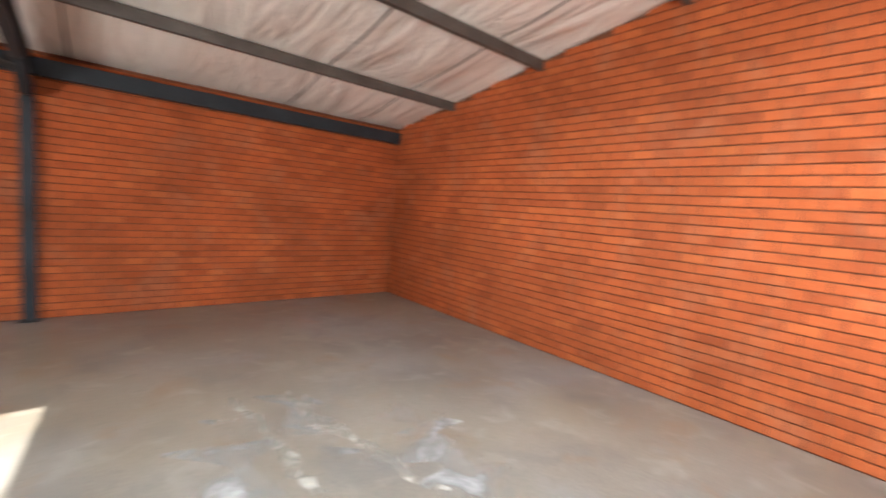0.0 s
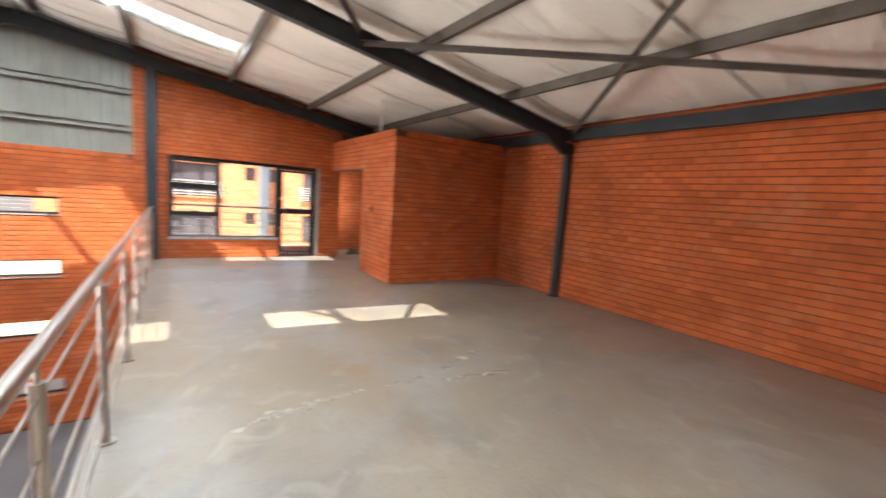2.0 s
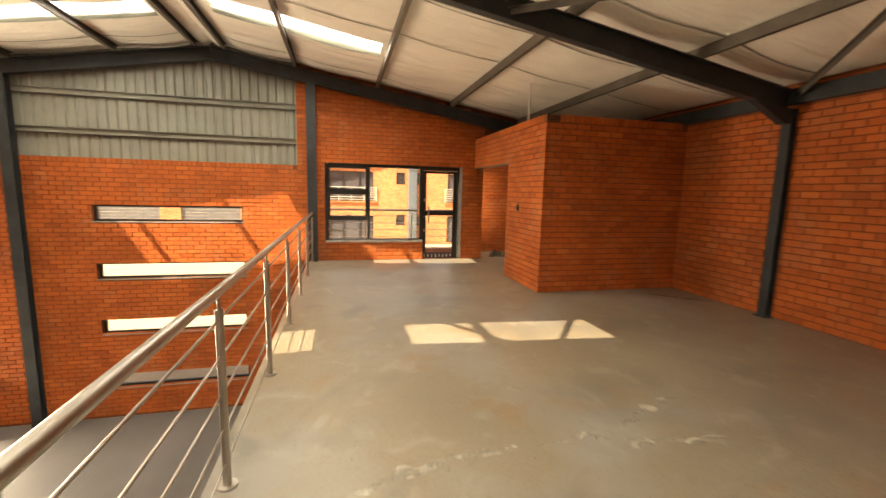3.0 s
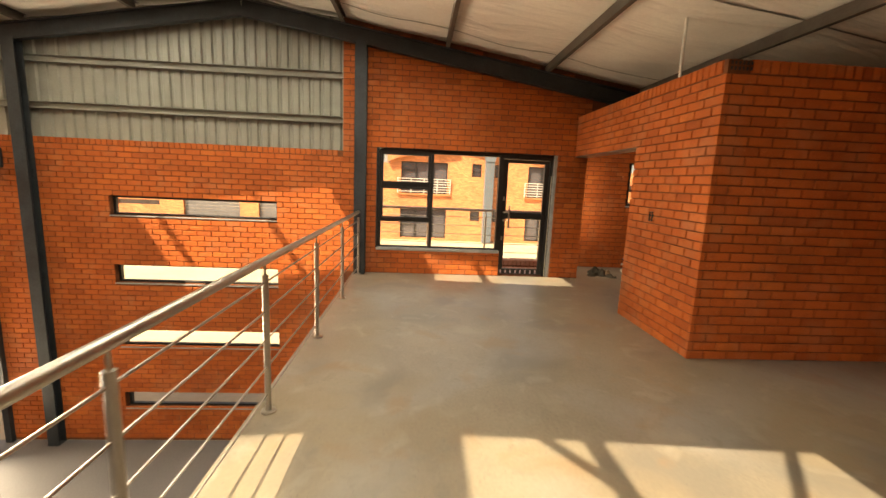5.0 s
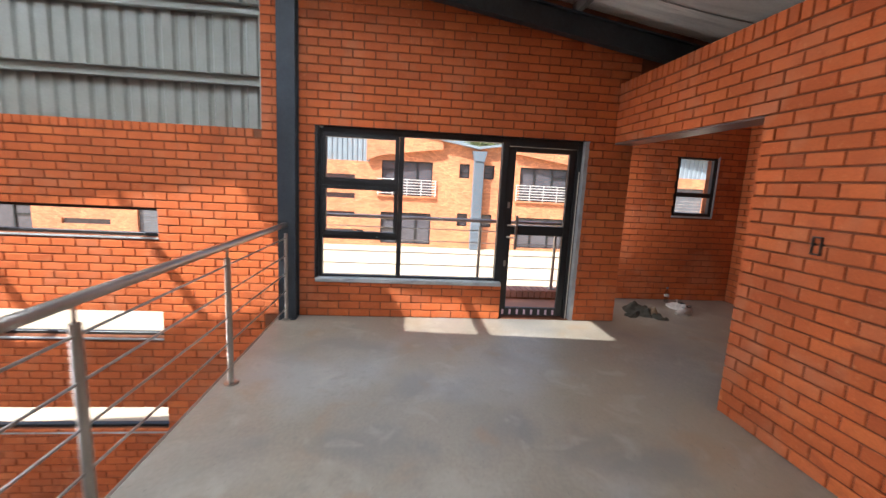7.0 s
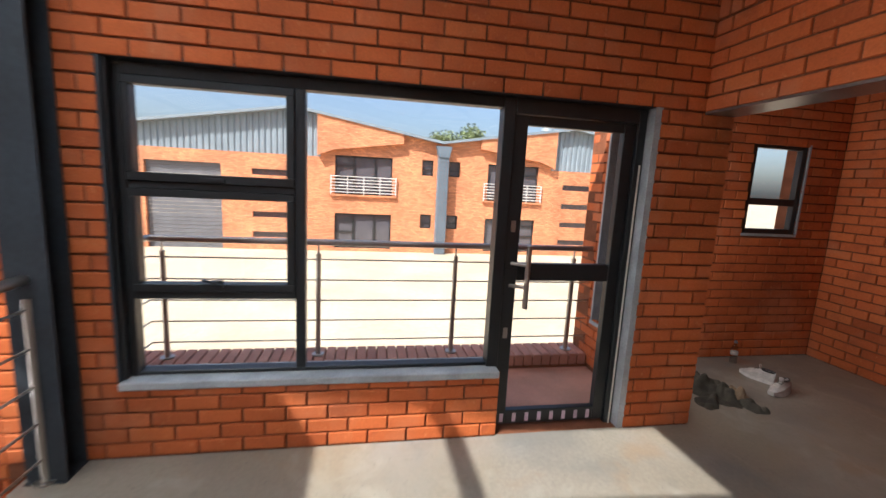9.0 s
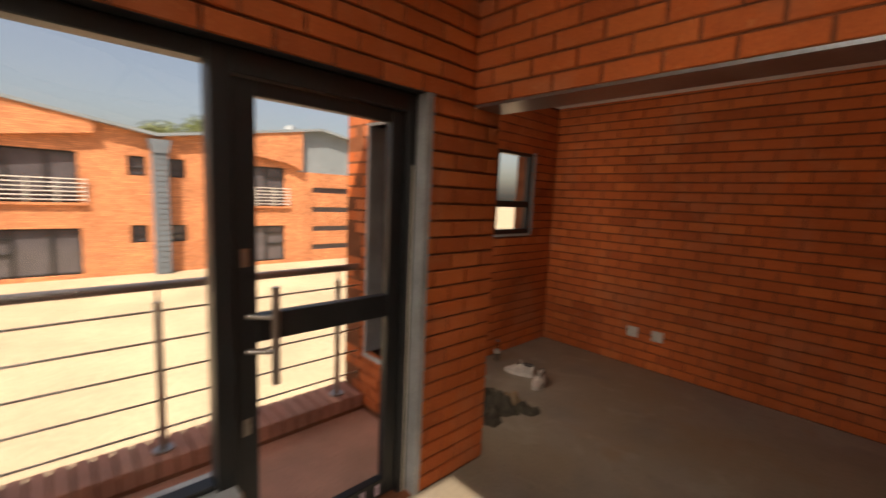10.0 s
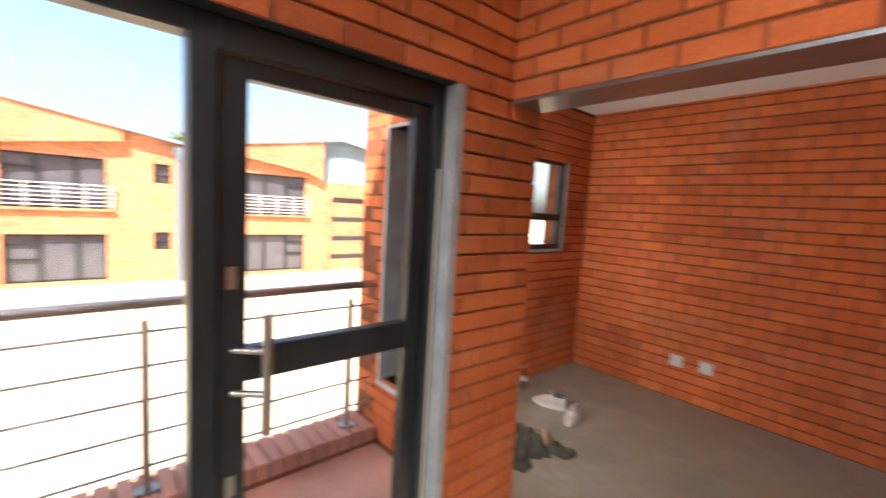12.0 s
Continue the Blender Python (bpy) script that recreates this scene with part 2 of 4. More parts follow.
def i_beam(bm, a, b, w, h, up=(0, 0, 1), t=0.012, web=0.009):
    """A rolled I-section from a to b, w wide and h deep."""
    a, b = Vector(a), Vector(b)
    d = (b - a).normalized()
    s = d.cross(Vector(up)).normalized()
    u = s.cross(d)
    W, H, k, q = w / 2, h / 2, web / 2, h / 2 - t
    out = ((-W, -H), (W, -H), (W, -q), (k, -q), (k, q), (W, q), (W, H), (-W, H), (-W, q), (-k, q), (-k, -q), (-W, -q))
    ends = [[bm.verts.new(p + s * i + u * j) for i, j in out] for p in (a, b)]
    for i in range(12):
        bm.faces.new((ends[0][i], ends[0][(i + 1) % 12], ends[1][(i + 1) % 12], ends[1][i]))
    bm.faces.new(ends[0][::-1])
    bm.faces.new(ends[1])
    bmesh.ops.recalc_face_normals(bm, faces=list(bm.faces))
    return bm


def mesh_of(name, bm, mat, smooth=False):
    me = bpy.data.meshes.new(name)
    bm.normal_update()
    bm.to_mesh(me)
    bm.free()
    me.materials.append(mat)
    if smooth:
        for p in me.polygons:
            p.use_smooth = True
        me.set_sharp_from_angle(angle=radians(40))
    return me


def part(name, bm, mat, parent=None, label="", smooth=False):
    ob = new(name, mesh_of(name, bm, mat, smooth))
    ob.parent = parent
    if label:
        tagged(ob, label)
    return ob


def thing(name, label, category, group="", kind="", at=(0, 0, 0)):
    ob = new(name)
    ob.location = at
    ob.empty_display_size = 0.1
    return tagged(ob, label, category, group, kind)


def structure(name, bm, mat, label, category, smooth=False):
    return tagged(part(name, bm, mat, None, "", smooth), label, category, "", "structure")


# ---- plan ----
WEST, EAST, NORTH, SOUTH = -10.70, 3.85, 6.45, -9.30
LOW = -3.15                      # ground storey floor
RIDGE_Y, RIDGE_Z, PITCH = -1.40, 4.14, 0.165   # underside of purlins
BOXFACE, BOXEND, BOXTOP = 3.93, -7.33, 2.71    # the brick enclosure


def roof_z(y):
    return RIDGE_Z - PITCH * abs(y - RIDGE_Y)


COURSE, LENGTH, JOINT = 0.0865, 0.232, 0.0118


def wall_cells(u0, u1, z0, z1, holes):
    """Rectangles that fill a wall around its holes."""
    us = sorted({u0, u1, *[min(max(h[i], u0), u1) for h in holes for i in (0, 1)]})
    zs = sorted({z0, z1, *[min(max(h[i], z0), z1) for h in holes for i in (2, 3)]})
    for a, b in zip(us, us[1:]):
        for c, d in zip(zs, zs[1:]):
            m, k = (a + b) / 2, (c + d) / 2
            if not any(h[0] < m < h[1] and h[2] < k < h[3] for h in holes):
                yield a, b, c, d


BRICKWORK = []


def brick_skin(wall, axis, plane, facing, u0, u1, z0, z1, holes, top=None, near=None, base=0.0, shift=0.0):
    """Queues the bricks of one face of a wall: they are laid at the end of the file."""
    BRICKWORK.append((wall, axis, plane, facing, u0, u1, z0, z1, holes, top, near, base, shift))


RECESS = 0.013


# ---- structure ----
# floor of the upper storey, with a landing at the head of the stair
structure("floor", boxes((WEST, EAST, 0.27, NORTH, -0.30, 0.0), (-1.55, EAST, -1.4, 0.27, -0.30, 0.0), (-11.97, WEST, 4.15, NORTH, -0.30, 0.0)),
          SCREED, "stained grey-brown power-floated concrete floor", "floor")
structure("floor_2", boxes((WEST, EAST, SOUTH, NORTH, LOW - 0.2, LOW)), DIM_SLAB, "grey concrete floor of the storey below, darkened for shade", "floor")

# north wall
wall_north = structure("wall_north", boxes((-11.97, EAST + 0.22, NORTH + RECESS, NORTH + 0.22, LOW, 3.0)), MORTAR, "orange-red face brick wall with raked joints", "wall")
brick_skin(wall_north, "x", NORTH, -1, -11.75, EAST, 0, 2.98, [], near=(-11.75, -8.7, 0.0, 2.6))

# east wall: sloping head
bm = bmesh.new()
prism(bm, [(SOUTH, LOW), (NORTH, LOW), (NORTH, roof_z(NORTH) + 0.12), (RIDGE_Y, RIDGE_Z + 0.12), (SOUTH, roof_z(SOUTH) + 0.12)], "x", EAST + RECESS, EAST + 0.22)
wall_east = structure("wall_east", bm, MORTAR, "orange-red face brick gable wall", "wall")
brick_skin(wall_east, "y", EAST, -1, -3.0, NORTH, 0, 4.3, [], top=lambda y: roof_z(y) + 0.1, near=(2.5, 6.3, 0.3, 2.4))
structure("wall_south", boxes((WEST, EAST, SOUTH - 0.22, SOUTH, LOW, 3.0)), MORTAR, "plain brick wall of the double-height bay", "wall")

# west wall with its openings
SLOTS = [(-3.60, -0.97, z - 0.31, z) for z in (1.13, 0.01, -1.10, -2.22)]
GATE = (-8.60, -5.50, LOW, 1.30)
WIN = (0.64, 2.75, 0.40, 2.09)
DOOR = (2.75, 3.64, 0.0, 2.09)
west_holes = [*SLOTS, GATE, WIN, DOOR]
bm = bmesh.new()
for a, b, c, d in wall_cells(SOUTH, 4.15, LOW, 2.0, [*SLOTS, GATE, (0.64, 2.75, 0.40, 2.5), (2.75, 3.64, 0.0, 2.5)]):
    box(bm, WEST - 0.22, WEST - RECESS, a, b, c, d)
for a, b, c, d in wall_cells(0.10, 4.15, 2.0, 2.6, [(0.64, 3.64, 1.9, 2.09)]):
    box(bm, WEST - 0.22, WEST - RECESS, a, b, c, d)
prism(bm, [(0.10, 2.6), (4.15, 2.6), (4.15, 2.66), (NORTH, 2.66), (NORTH, roof_z(NORTH) + 0.12), (0.10, roof_z(0.10) + 0.12)], "x", WEST - 0.22, WEST - RECESS)
wall_west = structure("wall_west", bm, MORTAR, "orange-red face brick wall with four slot windows", "wall")
brick_skin(wall_west, "y", WEST, 1, -5.5, 0.10, LOW, 1.91, [*SLOTS, GATE], near=(-1.2, 0.1, 0.0, 1.9), base=LOW + 0.04)
brick_skin(wall_west, "y", WEST, 1, 0.10, 4.15, 0, 4.2, [WIN, DOOR, (0.64, 3.64, 1.9, 2.09)], top=lambda y: roof_z(y) + 0.05, near=(0.5, 4.15, 0.0, 2.6), base=0.0)

# brick enclosure: front wall with a wide opening, end wall, inner wall with a door
OPEN = (-10.70, -8.72, 0.0, 2.08)
bm = bmesh.new()
for a, b, c, d in wall_cells(WEST, BOXEND, 0.0, BOXTOP, [OPEN]):
    box(bm, a + (RECESS if a == OPEN[1] else 0), b - (RECESS if b == BOXEND else 0), BOXFACE + RECESS, BOXFACE + 0.22, c, d)
wall_box = structure("wall_enclosure", bm, MORTAR, "orange-red brick wall of the enclosure with a wide opening", "wall")
brick_skin(wall_box, "x", BOXFACE, -1, WEST, BOXEND, 0, BOXTOP - 0.1, [OPEN], near=(-9.4, -7.3, 0.0, 2.6))
structure("lintel", boxes((WEST, OPEN[1], BOXFACE + 0.004, BOXFACE + 0.216, 2.064, 2.0785)), GALV, "galvanised steel lintel over the opening", "lintel")
bm = boxes((BOXEND - 0.22, BOXEND - RECESS, BOXFACE + 0.22, NORTH, 0, BOXTOP))
wall_end = structure("wall_enclosure_end", bm, MORTAR, "orange-red brick end wall of the enclosure", "wall")
brick_skin(wall_end, "y", BOXEND, 1, BOXFACE, NORTH, 0, BOXTOP - 0.1, [], near=(3.93, 6.4, 0.0, 2.6), shift=0.5)
IDOOR = (4.20, 5.02, 0.0, 2.04)
bm = bmesh.new()
for a, b, c, d in wall_cells(BOXFACE + 0.22, NORTH, 0.0, 2.62, [IDOOR]):
    box(bm, -8.72 + RECESS, -8.50, a, b, c, d)
wall_inner = structure("wall_inner", bm, MORTAR, "orange-red brick wall with a steel door frame", "wall")
brick_skin(wall_inner, "y", -8.72, -1, BOXFACE, NORTH, 0, 2.62, [IDOOR], near=(3.93, 6.4, 0.0, 2.6), shift=0.5)
# projecting room: window wall and the wall beside the balcony
SW = (5.43, 6.035, 1.25, 2.10)
bm = bmesh.new()
for a, b, c, d in wall_cells(BOXFACE, NORTH, -0.3, 2.95, [SW]):
    box(bm, -11.97, -11.75 - RECESS, a, b, c, d)
wall_small = structure("wall_room_west", bm, MORTAR, "shaded orange-red brick wall with a small window", "wall")
brick_skin(wall_small, "y", -11.75, 1, 4.15, NORTH, 0, 2.62, [SW], near=(4.15, 6.4, 0, 2.6))
BW = (-11.70, -11.00, 0.42, 2.06)
bm = bmesh.new()
for a, b, c, d in wall_cells(-11.97, WEST - 0.22, -0.3, 2.95, [BW]):
    box(bm, a, b, BOXFACE + RECESS, 4.15, c, d)
wall_balcony = structure("wall_balcony", bm, MORTAR, "orange-red brick wall beside the balcony", "wall")
brick_skin(wall_balcony, "x", BOXFACE, -1, -11.97, WEST - 0.22, -0.05, 2.95, [BW], near=(-11.97, -10.9, 0, 2.9))
structure("ceiling_room", boxes((-11.748, BOXEND - 0.22, BOXFACE + 0.2, NORTH - 0.002, 2.615, 2.655)), WHITE, "white board ceiling over the small room", "ceiling")
structure("roof_room", boxes((-12.1, WEST - 0.225, 3.8, NORTH + 0.2, 2.95, 3.02)), SHEET, "low sheet roof over the projecting room", "roof")

# roof: insulation blanket sagging between purlins, with ribbed skylights
PURLINS = [-1.15, 0.11, 1.72, 3.33, 4.94, -1.65, -2.95, -4.55, -6.15, -7.75, -9.1]
STRIPS_N = [(0.50, 1.16), (-4.24, -3.58), (-8.98, -8.33)]
STRIPS_S = [(0.50, 1.16), (-4.24, -3.58), (-9.46, -8.84)]


EDGES = sorted([*PURLINS, RIDGE_Y, NORTH + 0.1, SOUTH - 0.1])


def blanket_z(x, y):
    """Height of the sagging blanket: held by the purlins, slack between them."""
    k = max(e for e in EDGES if e <= y + 1e-6)
    rest = [e for e in EDGES if e > y + 1e-6]
    f = (y - k) / (rest[0] - k) if rest else 0
    sag = 0.055 * math.sin(math.pi * f) * (0.6 + 0.8 * noise.noise((x * 0.9, y * 0.3, 3)))
    pucker = 0.03 * noise.noise((x * 2.2 + y * 0.8, y * 0.6, 0.5))
    return roof_z(y) + 0.135 - max(0, sag) + pucker * math.sin(math.pi * f)


def blanket(bm, y0, y1, x0, x1, gaps, gy0, gy1):
    """One slope of the blanket with holes for the skylights."""
    xs = sorted({x0, x1, *[g for s in gaps for g in s], *[x0 + (x1 - x0) * i / 60 for i in range(61)]})
    cuts = sorted([y0, y1, gy0, gy1, *[p for p in PURLINS if y0 < p < y1]])
    ys = []
    for a, b in zip(cuts, cuts[1:]):
        ys += [a + (b - a) * i / 6 for i in range(6)]
    ys.append(cuts[-1])
    grid = {(x, y): bm.verts.new((x, y, blanket_z(x, y))) for x in xs for y in ys}
    for a, b in zip(xs, xs[1:]):
        for c, d in zip(ys, ys[1:]):
            if any(g[0] <= (a + b) / 2 <= g[1] for g in gaps) and gy0 <= (c + d) / 2 <= gy1:
                continue
            bm.faces.new([grid[p] for p in ((a, c), (a, d), (b, d), (b, c))])


bm = bmesh.new()
blanket(bm, RIDGE_Y, NORTH + 0.1, WEST - 0.1, EAST + 0.1, STRIPS_N, -0.90, 1.62)
blanket(bm, SOUTH - 0.1, RIDGE_Y, WEST - 0.1, EAST + 0.1, STRIPS_S, -4.95, -1.82)
ceiling = structure("ceiling", bm, INSUL, "white insulation blanket sagging between steel purlins", "ceiling", True)
# blanket seams: dark strips, widened to include the shade along each lap
bm = bmesh.new()
x = WEST + 0.55
while x < EAST:
    for y0, y1 in ((RIDGE_Y + 0.3, NORTH), (SOUTH, RIDGE_Y - 0.3)):
        if any(s[0] - 0.1 < x < s[1] + 0.1 for s in (*STRIPS_N, *STRIPS_S)):
            continue
        n = 40
        rows = []
        for i in range(n + 1):
            y = y0 + (y1 - y0) * i / n
            w = 0.011 + 0.006 * noise.noise((x * 3, y * 1.5, 7))
            wob = 0.02 * noise.noise((x, y * 0.8, 9))
            rows.append([bm.verts.new((x + wob + k * w, y, min(blanket_z(x + wob + q, y) for q in (-0.12, 0, 0.12)) - 0.006)) for k in (-1, 1)])
        for a, b in zip(rows, rows[1:]):
            bm.faces.new((a[0], b[0], b[1], a[1]))
    x += 1.2
structure("trim_blanket_seams", bm, PURLIN, "dark lapped seams of the roof blanket, widened by their shade", "trim")
bm = bmesh.new()
for y0, y1, strips, g0, g1 in ((RIDGE_Y, NORTH + 0.5, STRIPS_N, -0.90, 1.62), (SOUTH - 0.5, RIDGE_Y, STRIPS_S, -4.95, -1.82)):
    for a, b, c, d in wall_cells(WEST - 0.3, EAST + 0.3, y0, y1, [(s[0], s[1], g0, g1) for s in strips]):
        v = [bm.verts.new((x, y, roof_z(y) + h)) for h in (0.19, 0.20) for x, y in ((a, c), (b, c), (b, d), (a, d))]
        for f in ((3, 2, 1, 0), (4, 5, 6, 7), (0, 1, 5, 4), (1, 2, 6, 5), (2, 3, 7, 6), (3, 0, 4, 7)):
            bm.faces.new([v[i] for i in f])
structure("roof", bm, SHEET, "grey sheet metal roof", "roof")


def ribbed(bm, u0, u1, pitch, deep, v0, v1, place):
    """A ribbed sheet: profile along u, straight along v."""
    us, u = [], u0
    while u < u1 - 1e-6:
        for f, h in ((0, 0), (0.55, 0), (0.68, deep), (0.87, deep)):
            if u + f * pitch <= u1:
                us.append((u + f * pitch, h))
        u += pitch
    us.append((u1, 0))
    rows = [[bm.verts.new(place(a, v, h)) for a, h in us] for v in (v0, v1)]
    for i in range(len(us) - 1):
        bm.faces.new((rows[0][i], rows[0][i + 1], rows[1][i + 1], rows[1][i]))


for strips, g0, g1 in ((STRIPS_N, -0.95, 1.67), (STRIPS_S, -5.0, -1.77)):
    for s in strips:
        bm = bmesh.new()
        ribbed(bm, s[0] - 0.03, s[1] + 0.03, 0.12, 0.02, g0, g1, lambda u, v, h: (u, v, roof_z(v) + 0.205 + h))
        tagged(part("skylight", bm, SKYLIGHT), "clear ribbed plastic skylight sheet in the roof", "skylight", "roof skylights", "structure")

# cladding of the gable above the brickwork
bm = bmesh.new()
ribbed(bm, SOUTH, 0.09, 0.165, 0.03, 0.0, 1.0, lambda u, v, h: (WEST - 0.10 - h, u, 1.99 + v * (roof_z(u) + 0.188 - 1.99)))
structure("cladding", bm, SHEET, "grey-green ribbed sheet cladding above the brick", "cladding")
structure("trim_cladding", boxes((WEST - 0.10, WEST - 0.01, 0.085, 0.10, 2.0, 3.95)), SHEET, "folded sheet flashing beside the cladding", "trim")


# ---- steelwork ----
def purlin(y, x0=WEST, x1=EAST):
    bm = bmesh.new()
    z = roof_z(y)
    prism(bm, [(y - 0.0275, z), (y + 0.03, z), (y + 0.03, z + 0.02), (y + 0.027, z + 0.02), (y + 0.027, z + 0.003), (y - 0.0245, z + 0.003),
               (y - 0.0245, z + 0.117), (y + 0.03, z + 0.117), (y + 0.03, z + 0.12), (y - 0.0275, z + 0.12)], "x", x0, x1)
    return tagged(part("purlin", bm, PURLIN), "grey lipped-channel steel roof purlin", "purlin", "roof purlins")


for y in PURLINS:
    purlin(y)


def portal(x, cols, gable=False):
    """A rafter pair with haunches and its columns."""
    t = thing("portal_frame", "dark grey painted steel portal frame carrying the roof", "steel frame", "portal frames")
    d = 0.24
    for y1 in (NORTH - 0.10, SOUTH + 0.1):
        bm = bmesh.new()
        haunch = y1 > 0 and not gable
        i_beam(bm, (x, RIDGE_Y, roof_z(RIDGE_Y) - d / 2), (x, y1, roof_z(y1) - d / 2), 0.11, d)
        if haunch:
            z = roof_z(y1) - d
            hb = bmesh.new()
            prism(hb, [(y1 - 0.62, roof_z(y1 - 0.62) - d + 0.01), (y1, z + 0.01), (y1, z - 0.16), (y1 - 0.1, z - 0.16)], "x", x - 0.05, x + 0.05)
        part("rafter", bm, STEEL, t)
        if haunch:
            part("haunch", hb, STEEL, t)
    for y, z0, deep in cols:
        bm = bmesh.new()
        top = roof_z(y) - 0.2
        w = 0.115
        if gable:
            i_beam(bm, (x, y, z0), (x, y, top), 0.18, 0.15, (1, 0, 0))
        else:
            i_beam(bm, (x, y, z0), (x, y, top), w, deep, (0, 1, 0))
        part("column", bm, STEEL, t)
        part("base_plate", boxes((x - 0.09, x + 0.09, y - 0.09, y + (0.09 if gable else 0.05), z0, z0 + 0.008)), STEEL, t)
    return t


portal(-0.88, [(NORTH - 0.055, 0.0, 0.10)])
portal(-5.69, [(NORTH - 0.055, 0.0, 0.10)])
portal(WEST + 0.085, [(0.39, 0.0, 0.18), (-4.72, LOW, 0.18)], True)

bm = bmesh.new()
prism(bm, [(NORTH - 0.01, 2.695), (NORTH - 0.13, 2.695), (NORTH - 0.13, 2.875), (NORTH - 0.01, 2.875), (NORTH - 0.01, 2.867), (NORTH - 0.122, 2.867), (NORTH - 0.122, 2.703), (NORTH - 0.01, 2.703)], "x", WEST, EAST - 0.02)
tagged(part("eaves_beam", bm, STEEL), "dark grey steel eaves beam along the brick wall", "beam")
for a, b in (((-5.7, 2.62), (-0.95, 6.35)), ((-0.95, 2.62), (-5.6, 6.35)), ((-5.7, -1.15), (-0.95, 2.55)), ((-0.95, -1.15), (-5.6, 2.55))):
    bm = bmesh.new()
    o = -0.11 if a[0] < -3 else -0.05
    p, q = (a[0], a[1], roof_z(a[1]) + o), (b[0], b[1], roof_z(b[1]) + o)
    beam(bm, p, q, 0.075, 0.006)
    beam(bm, (p[0], p[1], p[2] - 0.03), (q[0], q[1], q[2] - 0.03), 0.006, 0.06)
    tagged(part("roof_brace", bm, PURLIN), "dark steel angle brace crossing under the roof", "brace", "roof braces")
for z in (2.48, 3.16):
    bm = boxes((WEST - 0.085, WEST - 0.082, SOUTH, 0.08, z - 0.05, z + 0.05), (WEST - 0.082, WEST - 0.02, SOUTH, 0.08, z + 0.047, z + 0.05), (WEST - 0.082, WEST - 0.02, SOUTH, 0.08, z - 0.05, z - 0.047))
    tagged(part("cladding_rail", bm, SHEET), "galvanised steel rail holding the wall sheeting", "girt", "cladding rails")


# ---- railings ----
def railing(name, label, pts, posts, z0, top, lines, r=0.025, mat=INOX):
    t = thing(name, label, "railing")
    bm = bmesh.new()
    for a, b in zip(pts, pts[1:]):
        bar(bm, (*a, z0 + top), (*b, z0 + top), r, 14)
    part("handrail", bm, mat, t, "", True)
    for x, y in posts:
        bm = bmesh.new()
        bar(bm, (x, y, z0), (x, y, z0 + top - 0.09), 0.021, 12)
        bar(bm, (x, y, z0 + top - 0.09), (x, y, z0 + top - 0.02), 0.008, 8)
        p = part("post", bm, mat, t, "", True)
        part("base_cover", bar(bmesh.new(), (x, y, z0), (x, y, z0 + 0.012), 0.05, 16), mat, p, "", True)
    for k in range(lines):
        z = z0 + 0.13 + k * (top - 0.27) / (lines - 1)
        bm = bmesh.new()
        for a, b in zip(pts, pts[1:]):
            bar(bm, (*a, z), (*b, z), 0.0065, 8)
        part("rod", bm, mat, t, "", True)
    return t


railing("railing", "brushed stainless steel railing with five rods on the slab edge", [(-1.66, 0.38), (-10.60, 0.38)],
        [(x, 0.38) for x in (-2.33, -3.68, -5.02, -6.37, -7.72, -9.09, -10.55)], 0.0, 1.03, 5)
railing("balcony_railing", "brushed stainless steel railing on the balcony kerb", [(-10.95, 0.30), (-11.80, 0.30), (-11.80, 3.93)],
        [(-11.80, y) for y in (0.40, 1.54, 2.67, 3.76)], 0.10, 0.95, 5)

# ---- coping bricks on edge, laid as single parts ----
def on_edge(wall, axis, plane, facing, u0, u1, z0, h, deep):
    """A course of bricks standing on edge along the head of a wall."""
    e = 0.004
    w = 0.085 - JOINT
    bm = bmesh.new()
    box(bm, 0, w, -deep, 0, 0, h)
    rounded(bm, e)
    me = mesh_of("brick", bm, BRICK)
    k = int((u1 - u0) / 0.085)
    for i in range(k):
        u = u0 + i * 0.085
        ob = new("brick", me)
        ob.parent = wall
        if axis == "x":
            ob.matrix_basis = pose(u if facing > 0 else u + w, plane, z0, 0, 0, 0 if facing > 0 else 180)
        else:
            ob.matrix_basis = pose(plane, u + w if facing > 0 else u, z0, 0, 0, -90 if facing > 0 else 90)


on_edge(wall_box, "x", BOXFACE, -1, WEST, BOXEND, BOXTOP - 0.105, 0.11, 0.222)
on_edge(wall_end, "y", BOXEND, 1, BOXFACE + 0.225, NORTH, BOXTOP - 0.105, 0.11, 0.222)
on_edge(wall_west, "y", WEST, 1, -5.5, 0.10, 1.915, 0.085, 0.10)


# ---- windows and doors ----
def pane(parent, axis, plane, u0, u1, z0, z1, mat):
    bm = bmesh.new()
    if axis == "y":
        box(bm, plane - 0.003, plane + 0.003, u0, u1, z0, z1)
    else:
        box(bm, u0, u1, plane - 0.003, plane + 0.003, z0, z1)
    ob = part("pane", bm, mat, parent, "clear glass pane" if mat is GLASS else "tinted glass pane")
    ob.visible_shadow = False
    return ob


def rail(parent, name, axis, p0, p1, u0, u1, z0, z1, mat=ALU, label=""):
    bm = bmesh.new()
    if axis == "y":
        box(bm, p0, p1, u0, u1, z0, z1)
    else:
        box(bm, u0, u1, p0, p1, z0, z1)
    rounded(bm, 0.004)
    return part(name, bm, mat, parent, label)


